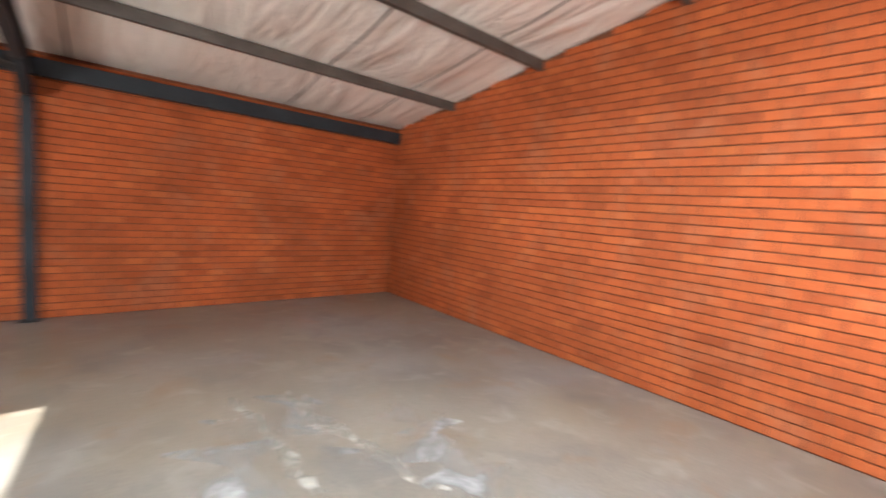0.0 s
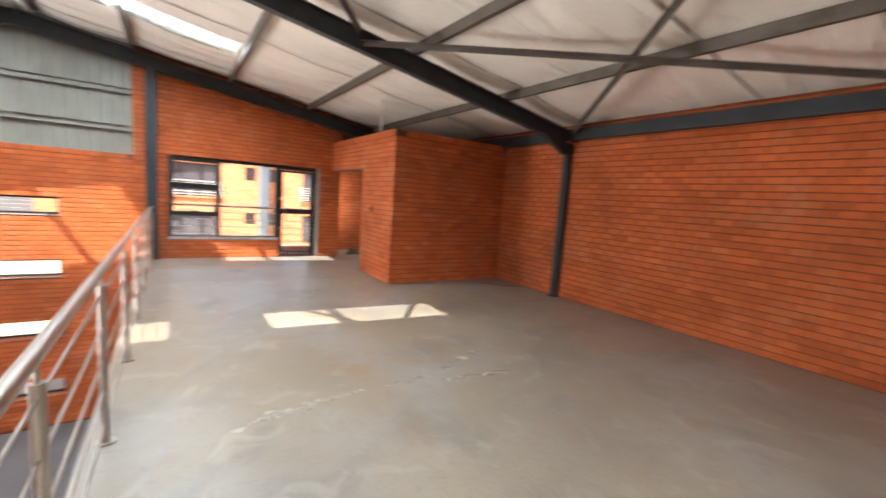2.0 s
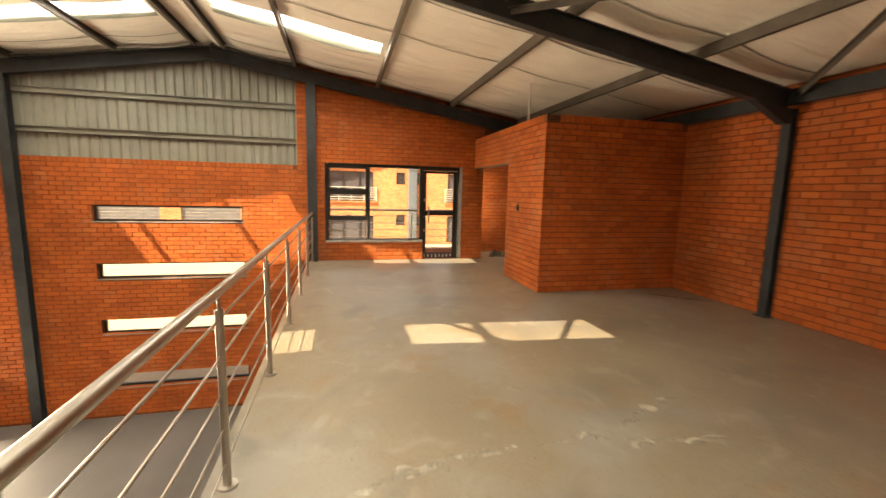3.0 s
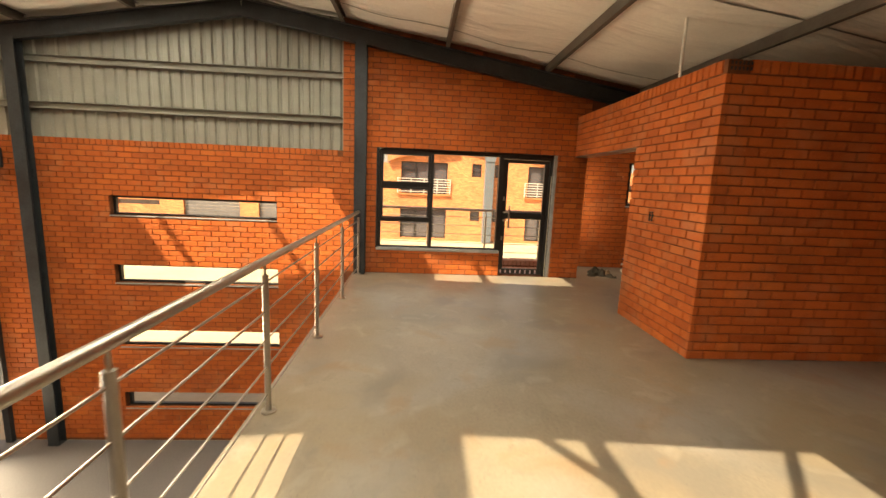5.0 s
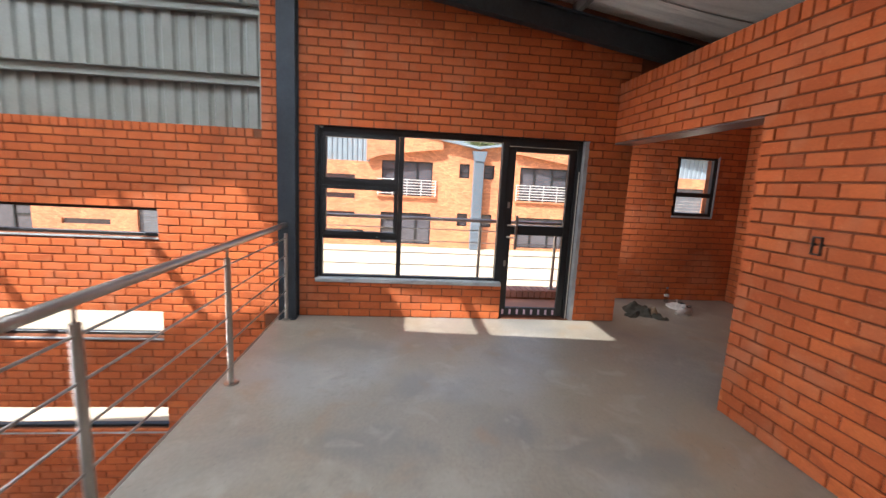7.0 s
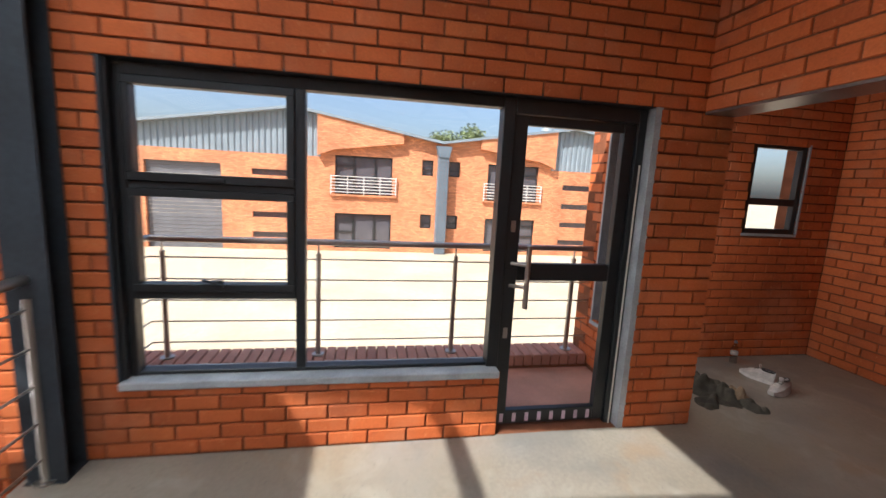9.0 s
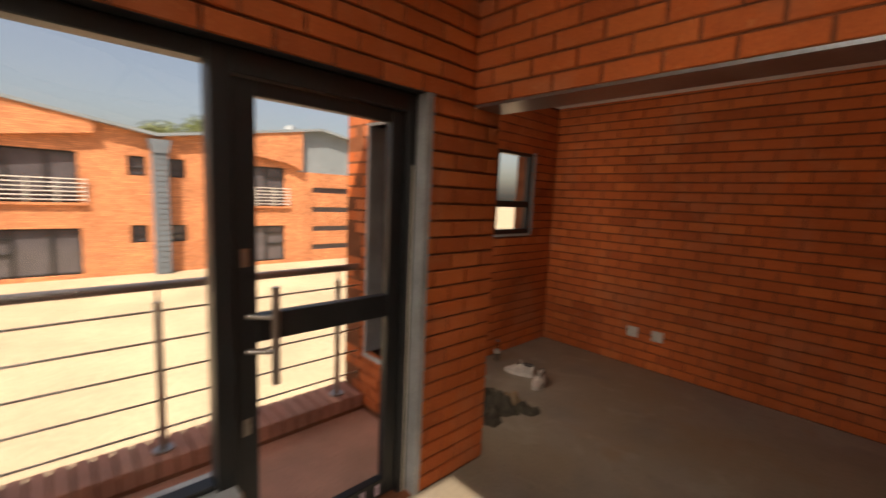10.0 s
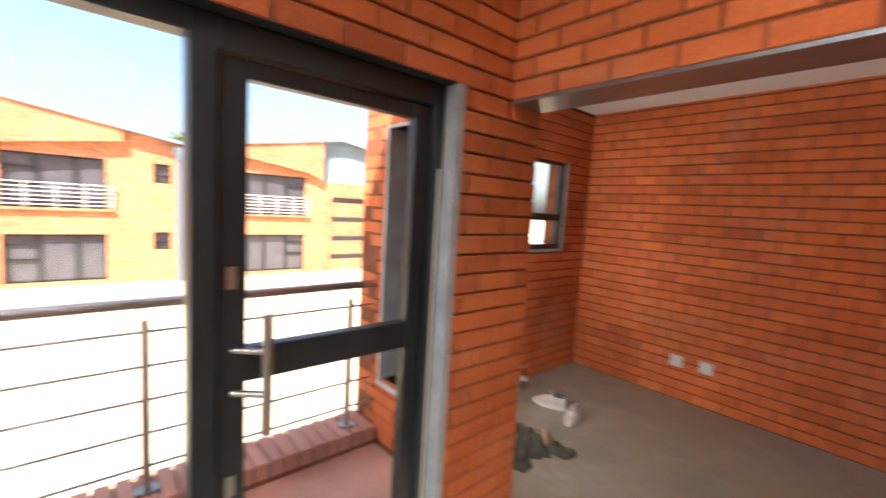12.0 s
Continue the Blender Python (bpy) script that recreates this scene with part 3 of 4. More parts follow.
FX = WEST - 0.115                  # middle of the aluminium frames
w1 = thing("window_1", "charcoal aluminium window with four panes above a brick sill wall", "window", "", "structure")
rail(w1, "window_frame", "y", FX - 0.035, WEST - 0.02, 0.66, 0.675, 0.44, 2.08)
rail(w1, "window_frame", "y", FX - 0.035, FX + 0.045, 0.675, 0.71, 0.44, 2.06)
rail(w1, "window_frame", "y", FX - 0.035, FX + 0.045, 0.71, 2.68, 2.015, 2.078)
rail(w1, "window_frame", "y", FX - 0.035, FX + 0.035, 0.71, 2.68, 0.44, 0.462)
rail(w1, "mullion", "y", FX - 0.035, FX + 0.04, 1.53, 1.582, 0.462, 2.015)
rail(w1, "transom", "y", FX - 0.035, FX + 0.035, 0.71, 1.53, 1.462, 1.50)
rail(w1, "transom", "y", FX - 0.035, FX + 0.035, 0.71, 1.53, 0.872, 0.915)
for low, high in ((0.915, 1.462), (1.50, 2.015)):
    sash = rail(w1, "sash", "y", FX - 0.02, FX + 0.052, 0.712, 1.528, low, low + 0.045)
    rail(w1, "sash", "y", FX - 0.02, FX + 0.052, 0.712, 1.528, high - 0.04, high)
    rail(w1, "sash", "y", FX - 0.02, FX + 0.052, 0.712, 0.745, low + 0.045, high - 0.04)
    rail(w1, "sash", "y", FX - 0.02, FX + 0.052, 1.485, 1.528, low + 0.045, high - 0.04)
    if high > 2:
        part("latch", rounded(boxes((FX + 0.052, FX + 0.07, 1.06, 1.18, low + 0.006, low + 0.03)), 0.003), ALU, sash, "black window latch")
    else:
        lower_sash = sash
bm = bmesh.new()
box(bm, FX + 0.055, FX + 0.075, 1.10, 1.16, 0.965, 0.985)
beam(bm, (FX + 0.08, 1.06, 0.99), (FX + 0.085, 1.17, 0.96), 0.018, 0.014)
part("latch", rounded(bm, 0.002), ALU, lower_sash, "black window latch")
for u0, u1, z0, z1 in ((0.735, 1.495, 1.535, 1.985), (0.735, 1.495, 0.95, 1.43), (0.70, 1.54, 0.455, 0.88), (1.575, 2.69, 0.455, 2.025)):
    pane(w1, "y", FX, u0, u1, z0, z1, GLASS)
bm = boxes((WEST - 0.22, WEST + 0.012, 0.645, 2.745, 0.392, 0.438))
rounded(bm, 0.006)
part("window_sill", bm, PLASTER, w1, "grey cement plaster sill")
part("reveal", boxes((WEST - 0.215, WEST - 0.004, 0.632, 0.658, 0.44, 2.079)), STEEL, w1, "dark painted reveal")
part("head", boxes((WEST - 0.215, WEST - 0.008, 0.632, 3.64, 2.080, 2.096)), STEEL, w1, "dark head lining")

d1 = thing("door_1", "closed charcoal aluminium glazed door to the balcony", "door", "", "structure")
rail(d1, "door_frame", "y", FX - 0.045, FX + 0.05, 2.68, 2.752, 0.0, 2.078)
rail(d1, "door_frame", "y", FX - 0.045, FX + 0.045, 3.545, 3.60, 0.0, 2.08)
rail(d1, "door_frame", "y", FX - 0.045, FX + 0.05, 2.752, 3.545, 1.99, 2.078)
leaf = thing("leaf", "", "")
leaf.parent = d1
rail(leaf, "stile", "y", FX - 0.025, FX + 0.025, 2.755, 2.84, 0.02, 1.985)
rail(leaf, "stile", "y", FX - 0.025, FX + 0.025, 3.465, 3.542, 0.02, 1.985)
rail(leaf, "top_rail", "y", FX - 0.025, FX + 0.025, 2.84, 3.465, 1.93, 1.985)
rail(leaf, "middle_rail", "y", FX - 0.025, FX + 0.025, 2.84, 3.465, 0.99, 1.10)
rail(leaf, "bottom_rail", "y", FX - 0.025, FX + 0.025, 2.84, 3.465, 0.02, 0.115)
pane(leaf, "y", FX, 2.83, 3.475, 1.09, 1.94, GLASS)
pane(leaf, "y", FX, 2.83, 3.475, 0.11, 1.00, GLASS)
TAPE = material("pale pink tape", (0.55, 0.42, 0.50), 0.6, 0, 0.1, 20, 90, 0.0)
for i in range(8):
    part("tape", boxes((FX + 0.0252, FX + 0.0265, 2.80 + i * 0.088, 2.825 + i * 0.088, 0.035, 0.095)), TAPE, leaf, "pale printed protective tape")
bm = bmesh.new()
bar(bm, (FX + 0.09, 2.885, 0.83), (FX + 0.09, 2.885, 1.22), 0.016, 12)
for z in (0.96, 1.10):
    bar(bm, (FX + 0.02, 2.80, z), (FX + 0.09, 2.885, z), 0.011, 10)
part("pull_handle", bm, INOX, leaf, "stainless steel pull handle", True)
for z in (0.65, 1.33):
    bm = bmesh.new()
    bar(bm, (FX + 0.024, 2.795, z), (FX + 0.032, 2.795, z), 0.016, 12)
    box(bm, FX + 0.0245, FX + 0.028, 2.781, 2.809, z - 0.035, z + 0.035)
    part("lock_cover", bm, INOX, leaf, "small steel lock cover")
part("reveal", boxes((WEST - 0.215, WEST - 0.002, 3.602, 3.648, 0.0, 2.082)), PLASTER, d1, "grey plastered reveal")
PAPER = material("cream protective paper", (0.62, 0.58, 0.48), 0.8, 0, 0.06, 15, 80, 0.1)
part("protective_strip", boxes((FX + 0.0455, FX + 0.047, 3.575, 3.587, 0.0, 1.74)), PAPER, d1, "torn cream protective strip")

w2 = thing("window_2", "small charcoal aluminium window with two panes", "window", "", "structure")
SX = -11.80
y0, y1, z0, z1 = SW
for a, b, c, d in ((y0, y0 + 0.05, z0, z1), (y1 - 0.05, y1, z0, z1), (y0 + 0.05, y1 - 0.05, z1 - 0.05, z1), (y0 + 0.05, y1 - 0.05, z0, z0 + 0.045), (y0 + 0.05, y1 - 0.05, 1.52, 1.585)):
    rail(w2, "window_frame", "y", SX - 0.03, SX + 0.03, a, b, c, d)
pane(w2, "y", SX, y0 + 0.045, y1 - 0.045, z0 + 0.04, 1.53, GLASS)
pane(w2, "y", SX, y0 + 0.045, y1 - 0.045, 1.58, z1 - 0.045, GLASS)
part("window_sill", boxes((-11.97, -11.745, y0 - 0.01, y1 + 0.01, z0 - 0.025, z0 - 0.002)), PLASTER, w2, "grey cement sill")
part("reveal", boxes((-11.768, -11.748, y1, y1 + 0.018, z0, z1)), PLASTER, w2, "grey plastered reveal")

w3 = thing("window_3", "tall tinted window in a grey plastered recess beside the balcony", "window", "", "structure")
x0, x1, z0, z1 = BW
for a, b, c, d in ((x0 + 0.02, x0 + 0.07, z0, z1), (x1 - 0.07, x1 - 0.02, z0, z1), (x0 + 0.07, x1 - 0.07, z1 - 0.06, z1 - 0.01), (x0 + 0.07, x1 - 0.07, z0 + 0.01, z0 + 0.06), (x0 + 0.07, x1 - 0.07, 1.42, 1.48), (x0 + 0.07, x1 - 0.07, 0.94, 1.0)):
    rail(w3, "window_frame", "x", 4.06, 4.11, a, b, c, d)
pane(w3, "x", 4.085, x0 + 0.05, x1 - 0.05, z0 + 0.04, z1 - 0.04, DARKGLASS)
part("reveal", boxes((x0 - 0.004, x0 + 0.02, BOXFACE - 0.004, 4.14, z0, z1)), PLASTER, w3, "grey plastered reveal")
part("reveal", boxes((x1 - 0.02, x1 + 0.004, BOXFACE - 0.004, 4.14, z0, z1)), PLASTER, w3, "grey plastered reveal")
part("window_sill", boxes((x0 - 0.004, x1 + 0.004, BOXFACE - 0.012, 4.14, z0 - 0.03, z0)), PLASTER, w3, "grey cement sill")
part("head", boxes((x0 - 0.004, x1 + 0.004, BOXFACE - 0.004, 4.14, z1, z1 + 0.02)), PLASTER, w3, "grey plastered reveal")

def slot_window(y0, y1, z0, z1):
    t = thing("slot_window", "long narrow slot window in a charcoal aluminium frame", "window", "slot windows", "structure")
    x = WEST - 0.13
    for a, b, c, d in ((y0, y0 + 0.04, z0, z1), (y1 - 0.04, y1, z0, z1), (y0 + 0.04, y1 - 0.04, z1 - 0.035, z1), (y0 + 0.04, y1 - 0.04, z0, z0 + 0.035)):
        rail(t, "window_frame", "y", x - 0.03, x + 0.03, a, b, c, d)
    pane(t, "y", x, y0 + 0.03, y1 - 0.03, z0 + 0.03, z1 - 0.03, GLASS)
    part("window_sill", boxes((WEST - 0.22, WEST + 0.006, y0, y1, z0 - 0.018, z0 - 0.001)), PLASTER, t, "grey cement sill")


for s in SLOTS:
    slot_window(*s)

d2 = thing("door_frame", "dark grey steel door frame round an open doorway", "door frame", "", "structure")
for a, b, c, d in ((IDOOR[0], IDOOR[0] + 0.06, 0, 2.04), (IDOOR[1] - 0.06, IDOOR[1], 0, 2.04), (IDOOR[0] + 0.06, IDOOR[1] - 0.06, 1.98, 2.04)):
    rail(d2, "jamb", "y", -8.745, -8.49, a, b, c, d, STEEL)
    c2 = (a + 0.02, b + 0.03, c, d - 0.02) if a == IDOOR[0] else (a - 0.03, b - 0.02, c, d - 0.02) if d - c > 1 else (a, b, c - 0.02, d - 0.03)
    rail(d2, "door_stop", "y", -8.66, -8.60, *c2, STEEL)

# roller shutter raised above its opening in the ground storey
t = thing("roller_shutter", "raised grey roller shutter above a wide doorway", "roller shutter")
bm = bmesh.new()
bar(bm, (WEST + 0.26, -8.7, 1.62), (WEST + 0.26, -5.35, 1.62), 0.2, 20)
part("barrel", bm, SHEET, t, "", True)
part("motor_box", rounded(boxes((WEST + 0.01, WEST + 0.40, -5.34, -5.10, 1.50, 1.80)), 0.01), STEEL, t, "dark motor box")
part("guide", boxes((WEST + 0.003, WEST + 0.08, -5.56, -5.46, LOW, 1.45)), STEEL, t, "dark steel guide")
part("guide", boxes((WEST + 0.003, WEST + 0.08, -8.64, -8.54, LOW, 1.45)), STEEL, t, "dark steel guide")

# ---- balcony ----
PAVER = material("pink clay paver", (0.42, 0.19, 0.13), 0.8, 0, 0.12, 3, 60, 0.2, 0.003, piece=0.12)
structure("floor_balcony", boxes((-11.97, WEST - 0.22, 0.05, BOXFACE, -0.30, -0.03)), PAVER, "dusty red-brown balcony floor", "floor")
structure("floor_threshold", boxes((WEST - 0.22, WEST, 2.75, 3.64, -0.30, -0.001)), SCREED, "concrete threshold under the door", "threshold")
kerb = structure("balcony_kerb", boxes((-11.955, -11.70, 0.05, BOXFACE, -0.03, 0.075), (-11.70, WEST - 0.22, 0.05, 0.30, -0.03, 0.075)), MORTAR, "low red brick kerb round the balcony", "kerb")
bm = bmesh.new()
box(bm, -11.965, -11.69, 0, 0.074, 0.0, 0.10)
rounded(bm, 0.005)
me = mesh_of("brick", bm, PAVER)
for i in range(45):
    ob = new("brick", me)
    ob.parent = kerb
    ob.matrix_basis = pose(0, 0.055 + i * 0.086, 0)

# ---- fittings on the walls ----
def wall_box_fitting(label, m, mat, lid=False, scale=(1.0, 1.0, 1.0)):
    t = thing("conduit_box", label, "electrical box", "conduit boxes")
    bm = bmesh.new()
    for b in ((-0.05, -0.042, -0.03, 0.012, -0.05, 0.05), (0.042, 0.05, -0.03, 0.012, -0.05, 0.05), (-0.042, 0.042, -0.03, 0.012, 0.042, 0.05), (-0.042, 0.042, -0.03, 0.012, -0.05, -0.042), (-0.042, 0.042, -0.03, -0.026 if not lid else 0.004, -0.042, 0.042)):
        box(bm, *b)
    part("box", bm, mat, t)
    for s in (-1, 1):
        part("screw_lug", boxes((s * 0.036 - 0.006, s * 0.036 + 0.006, 0.0045, 0.0065, -0.006, 0.006)), mat, t)
    t.matrix_basis = m @ Matrix.Diagonal((*scale, 1))
    return t


wall_box_fitting("pale galvanised socket box set in the brick wall", pose(-10.735, NORTH - 0.002, 0.345, 0, 0, 180), PALEBOX, True)
wall_box_fitting("pale galvanised socket box set in the brick wall", pose(-10.50, NORTH - 0.002, 0.35, 0, 0, 180), PALEBOX, True)
BLACK = material("black plastic", (0.02, 0.02, 0.02), 0.5, 0, 0.1, 10, 60, 0.0)
wall_box_fitting("empty dark switch box set in the brick wall", pose(-8.21, BOXFACE - 0.002, 1.29, 0, 0, 180), BLACK, False, (0.55, 1.0, 1.05))
wall_box_fitting("small dark conduit box on the long brick wall", pose(-1.55, NORTH - 0.002, 1.26, 0, 0, 180), BLACK)
bm = bar(bmesh.new(), (-8.19, 4.04, BOXTOP), (-8.19, 4.04, roof_z(4.04) + 0.1), 0.016, 12)
tagged(part("conduit", bm, WHITE, None, "", True), "white plastic conduit rising from the enclosure to the roof", "pipe")
t = thing("air_brick", "perforated clay air brick at the head of the enclosure", "air brick")
# flat black plates stand in for the shade inside the perforations
for i in range(6):
    for j in range(2):
        part("hole_shade", boxes((BOXEND + 0.0005, BOXEND + 0.0025, 3.955 + i * 0.036, 3.975 + i * 0.036, BOXTOP - 0.09 + j * 0.045, BOXTOP - 0.06 + j * 0.045)), BLACK, t)


# ---- smears on the floor ----
CEMENT = material("pale cement smear", (0.42, 0.385, 0.32), 0.6, 0, 0.15, 9, 60, 0.3, 0.003)


def worn_through(m, scale, low, high):
    """Lets the floor show through a thin smear where it has been scuffed away."""
    n, l = m.node_tree.nodes, m.node_tree.links
    t, r, tr, mx = (n.new(k) for k in ("ShaderNodeTexNoise", "ShaderNodeMapRange", "ShaderNodeBsdfTransparent", "ShaderNodeMixShader"))
    t.inputs["Scale"].default_value, t.inputs["Detail"].default_value, t.inputs["Distortion"].default_value = scale, 7, 0.8
    r.inputs["From Min"].default_value, r.inputs["From Max"].default_value = low, high
    l.new(n["Geometry"].outputs["Position"], t.inputs["Vector"])
    l.new(t.outputs[0], r.inputs["Value"])
    l.new(r.outputs[0], mx.inputs[0])
    l.new(tr.outputs[0], mx.inputs[1])
    l.new(n["Principled BSDF"].outputs[0], mx.inputs[2])
    l.new(mx.outputs[0], n["Material Output"].inputs["Surface"])


worn_through(CEMENT, 7.0, 0.36, 0.66)
LAITANCE = material("thin pale cement bloom", (0.40, 0.39, 0.365), 0.45, 0, 0.15, 5, 50, 0.1, 0.002)
worn_through(LAITANCE, 2.6, 0.42, 0.72)
DAMP = material("dark oily smear", (0.075, 0.07, 0.065), 0.5, 0, 0.2, 9, 60, 0.1, 0.002)
worn_through(DAMP, 8.0, 0.34, 0.62)


def smear(name, label, pts, width, mat, seed):
    """A ragged trowelled ridge along a line on the floor, a few millimetres proud."""
    bm = bmesh.new()
    rows = []
    n = 46
    lift = 0.003 if width < 0.12 else 0.001 + 0.0001 * (seed - 10)
    for i in range(n + 1):
        f = i / n * (len(pts) - 1)
        k = min(int(f), len(pts) - 2)
        a, b = Vector(pts[k]), Vector(pts[k + 1])
        p = a.lerp(b, f - k)
        d = (b - a).normalized()
        side = Vector((-d.y, d.x))
        taper = math.sin(math.pi * (0.04 + 0.92 * i / n)) ** 0.6
        p = p + side * 0.05 * noise.noise((i * 0.14, seed, 1))
        wl = width * taper * max(0.08, 0.5 + 1.1 * noise.noise((i * 0.2, seed, 4)))
        wr = width * taper * max(0.08, 0.5 + 1.1 * noise.noise((i * 0.2, seed, 8)))
        rows.append([bm.verts.new((*(p + side * q), z)) for q, z in ((-wl, 0.0003), (-wl * 0.3, lift), (wr * 0.3, lift), (wr, 0.0003))])
    for a, b in zip(rows, rows[1:]):
        for j in range(3):
            bm.faces.new((a[j], a[j + 1], b[j + 1], b[j]))
    bmesh.ops.recalc_face_normals(bm, faces=list(bm.faces))
    return tagged(part(name, bm, mat, None, "", True), label, "floor stain", "floor smears", "structure")


PALE_SMEAR = "pale ragged cement ridge on the concrete floor"
smear("cement_smear", PALE_SMEAR, [(-3.50, 1.0), (-3.64, 1.54), (-3.69, 2.0)], 0.085, CEMENT, 1)
smear("cement_smear", PALE_SMEAR, [(-3.67, 2.15), (-3.70, 2.54), (-3.60, 2.70), (-3.50, 3.36)], 0.09, CEMENT, 2)
smear("cement_smear", PALE_SMEAR, [(-3.75, 2.75), (-3.90, 3.06), (-4.05, 3.46)], 0.06, CEMENT, 3)
smear("cement_smear", PALE_SMEAR, [(0.52, 3.40), (0.62, 2.75), (0.61, 2.25), (0.70, 1.9)], 0.10, CEMENT, 4)
smear("cement_smear", PALE_SMEAR, [(0.95, 3.32), (0.91, 2.80), (1.03, 2.56), (1.12, 2.10), (1.26, 1.6)], 0.11, CEMENT, 5)
smear("dark_smear", "dark oily smear on the concrete beside the brick wall", [(-7.05, 5.70), (-6.69, 6.03), (-6.45, 6.38)], 0.07, DAMP, 6)


BLOOM = "thin pale cement bloom on the concrete floor"
smear("cement_bloom", BLOOM, [(0.2, 2.0), (0.6, 2.7), (1.0, 3.2)], 0.55, LAITANCE, 11)
smear("cement_bloom", BLOOM, [(1.3, 1.2), (1.5, 2.0), (1.7, 2.7)], 0.5, LAITANCE, 12)


# ---- things left on the floor ----
def loft(bm, rings, cap=True):
    rows = [[bm.verts.new(p) for p in r] for r in rings]
    k = len(rows[0])
    for a, b in zip(rows, rows[1:]):
        for i in range(k):
            bm.faces.new((a[i], a[(i + 1) % k], b[(i + 1) % k], b[i]))
    if cap:
        bm.faces.new(rows[0][::-1])
        bm.faces.new(rows[-1])
    bmesh.ops.recalc_face_normals(bm, faces=list(bm.faces))
    return bm


SHUTTER = material("grey shutter", (0.13, 0.13, 0.14), 0.5, 0.2, 0.08, 2, 20, 0.0)
SHOE = material("off-white shoe leather", (0.42, 0.37, 0.33), 0.6, 0, 0.12, 20, 120, 0.15, 0.002)
SOLE = material("white rubber sole", (0.5, 0.46, 0.41), 0.6, 0, 0.1, 25, 90, 0.1, 0.002)


def sneaker(m):
    """A low running shoe, toe towards +x, 0.29 m long."""
    t = thing("shoe", "worn off-white running shoe lying on the concrete", "shoe", "pair of shoes")

    def outline(f):
        return 0.038 + 0.017 * math.sin(math.pi * min(1, f * 0.9 + 0.15)) * (1.15 if f > 0.5 else 0.75)

    rings = []
    for i in range(13):
        f = i / 12
        w = outline(f) * (math.sin(math.pi * (0.07 + 0.86 * f)) ** 0.27)
        lift = 0.016 * max(0, f - 0.75) * 4 * 0.6
        rings.append([(f * 0.27 - 0.13, w * math.cos(a), lift + (0.03 if math.sin(a) > 0 else 0.0)) for a in (0.0, 0.5, 1.2, 1.9, 2.6, 3.14, 3.7, 4.4, 5.1, 5.8)])
    part("sole", loft(bmesh.new(), rings), SOLE, t, "thick white rubber sole", True)
    rings = []
    for i in range(13):
        f = i / 12
        w = outline(f) * 0.95 * (math.sin(math.pi * (0.07 + 0.86 * f)) ** 0.27)
        top = 0.062 + (0.045 if f < 0.12 else 0.04 if f < 0.5 else 0.04 * max(0, 1 - (f - 0.5) * 3.2)) - 0.02 * max(0, f - 0.8) * 5
        rings.append([(f * 0.265 - 0.128, w * math.cos(a) * (1 if math.sin(a) < 0.6 else 0.62), 0.028 + (top - 0.028) * max(0, math.sin(a)) ** 0.6) for a in [math.pi * j / 9 for j in range(10)]])
    part("upper", loft(bmesh.new(), rings), SHOE, t, "", True)
    rings = [[(-0.07 + rx * math.cos(a), ry * math.sin(a), z) for a in [2 * math.pi * j / 12 for j in range(12)]] for rx, ry, z in ((0.052, 0.025, 0.094), (0.055, 0.028, 0.108), (0.045, 0.020, 0.108), (0.040, 0.016, 0.095))]
    part("collar", loft(bmesh.new(), rings), BLACK, t, "dark padded collar", True)
    for i in range(4):
        x = 0.0 + i * 0.022
        bm = bar(bmesh.new(), (x, -0.02, 0.098 - i * 0.008), (x + 0.008, 0.02, 0.098 - i * 0.008), 0.004, 6)
        part("lace", bm, BLACK if i < 2 else SOLE, t, "", True)
    bm = bmesh.new()
    beam(bm, (-0.012, 0, 0.10), (0.0, 0, 0.135), 0.03, 0.006, (1, 0, 0))
    part("tongue", bm, SHOE, t)
    t.matrix_basis = m
    return t


sneaker(pose(-11.29, 5.36, 0, 0, 0, 200))
sneaker(pose(-11.04, 5.30, 0, 0, 0, -72))

t = thing("bottle", "small clear plastic water bottle with a grey cap", "bottle")


def lathe(prof, seg=20, x=0.0, y=0.0):
    return loft(bmesh.new(), [[(x + r * math.cos(a), y + r * math.sin(a), z) for a in [2 * math.pi * j / seg for j in range(seg)]] for r, z in prof])


PET = glass_material("clear plastic", (0.80, 0.85, 0.88))
part("body", lathe([(0.026, 0.0), (0.032, 0.008), (0.031, 0.05), (0.029, 0.06), (0.032, 0.07), (0.032, 0.13), (0.024, 0.165), (0.013, 0.185), (0.013, 0.2)]), PET, t, "", True)
part("label", lathe([(0.0325, 0.085), (0.0327, 0.086), (0.0327, 0.115), (0.0325, 0.116)]), SHOE, t, "pale paper label", True)
part("cap", lathe([(0.015, 0.2), (0.015, 0.218), (0.012, 0.221)]), SHUTTER, t, "grey screw cap", True)
t.location = (-11.62, 5.43, 0)

PAPERTAN = material("tan cloth", (0.22, 0.15, 0.09), 0.95, 0, 0.2, 14, 160, 0.3, 0.003)
CLOTH = material("olive brown cloth", (0.045, 0.038, 0.026), 0.95, 0, 0.25, 14, 160, 0.4, 0.003)


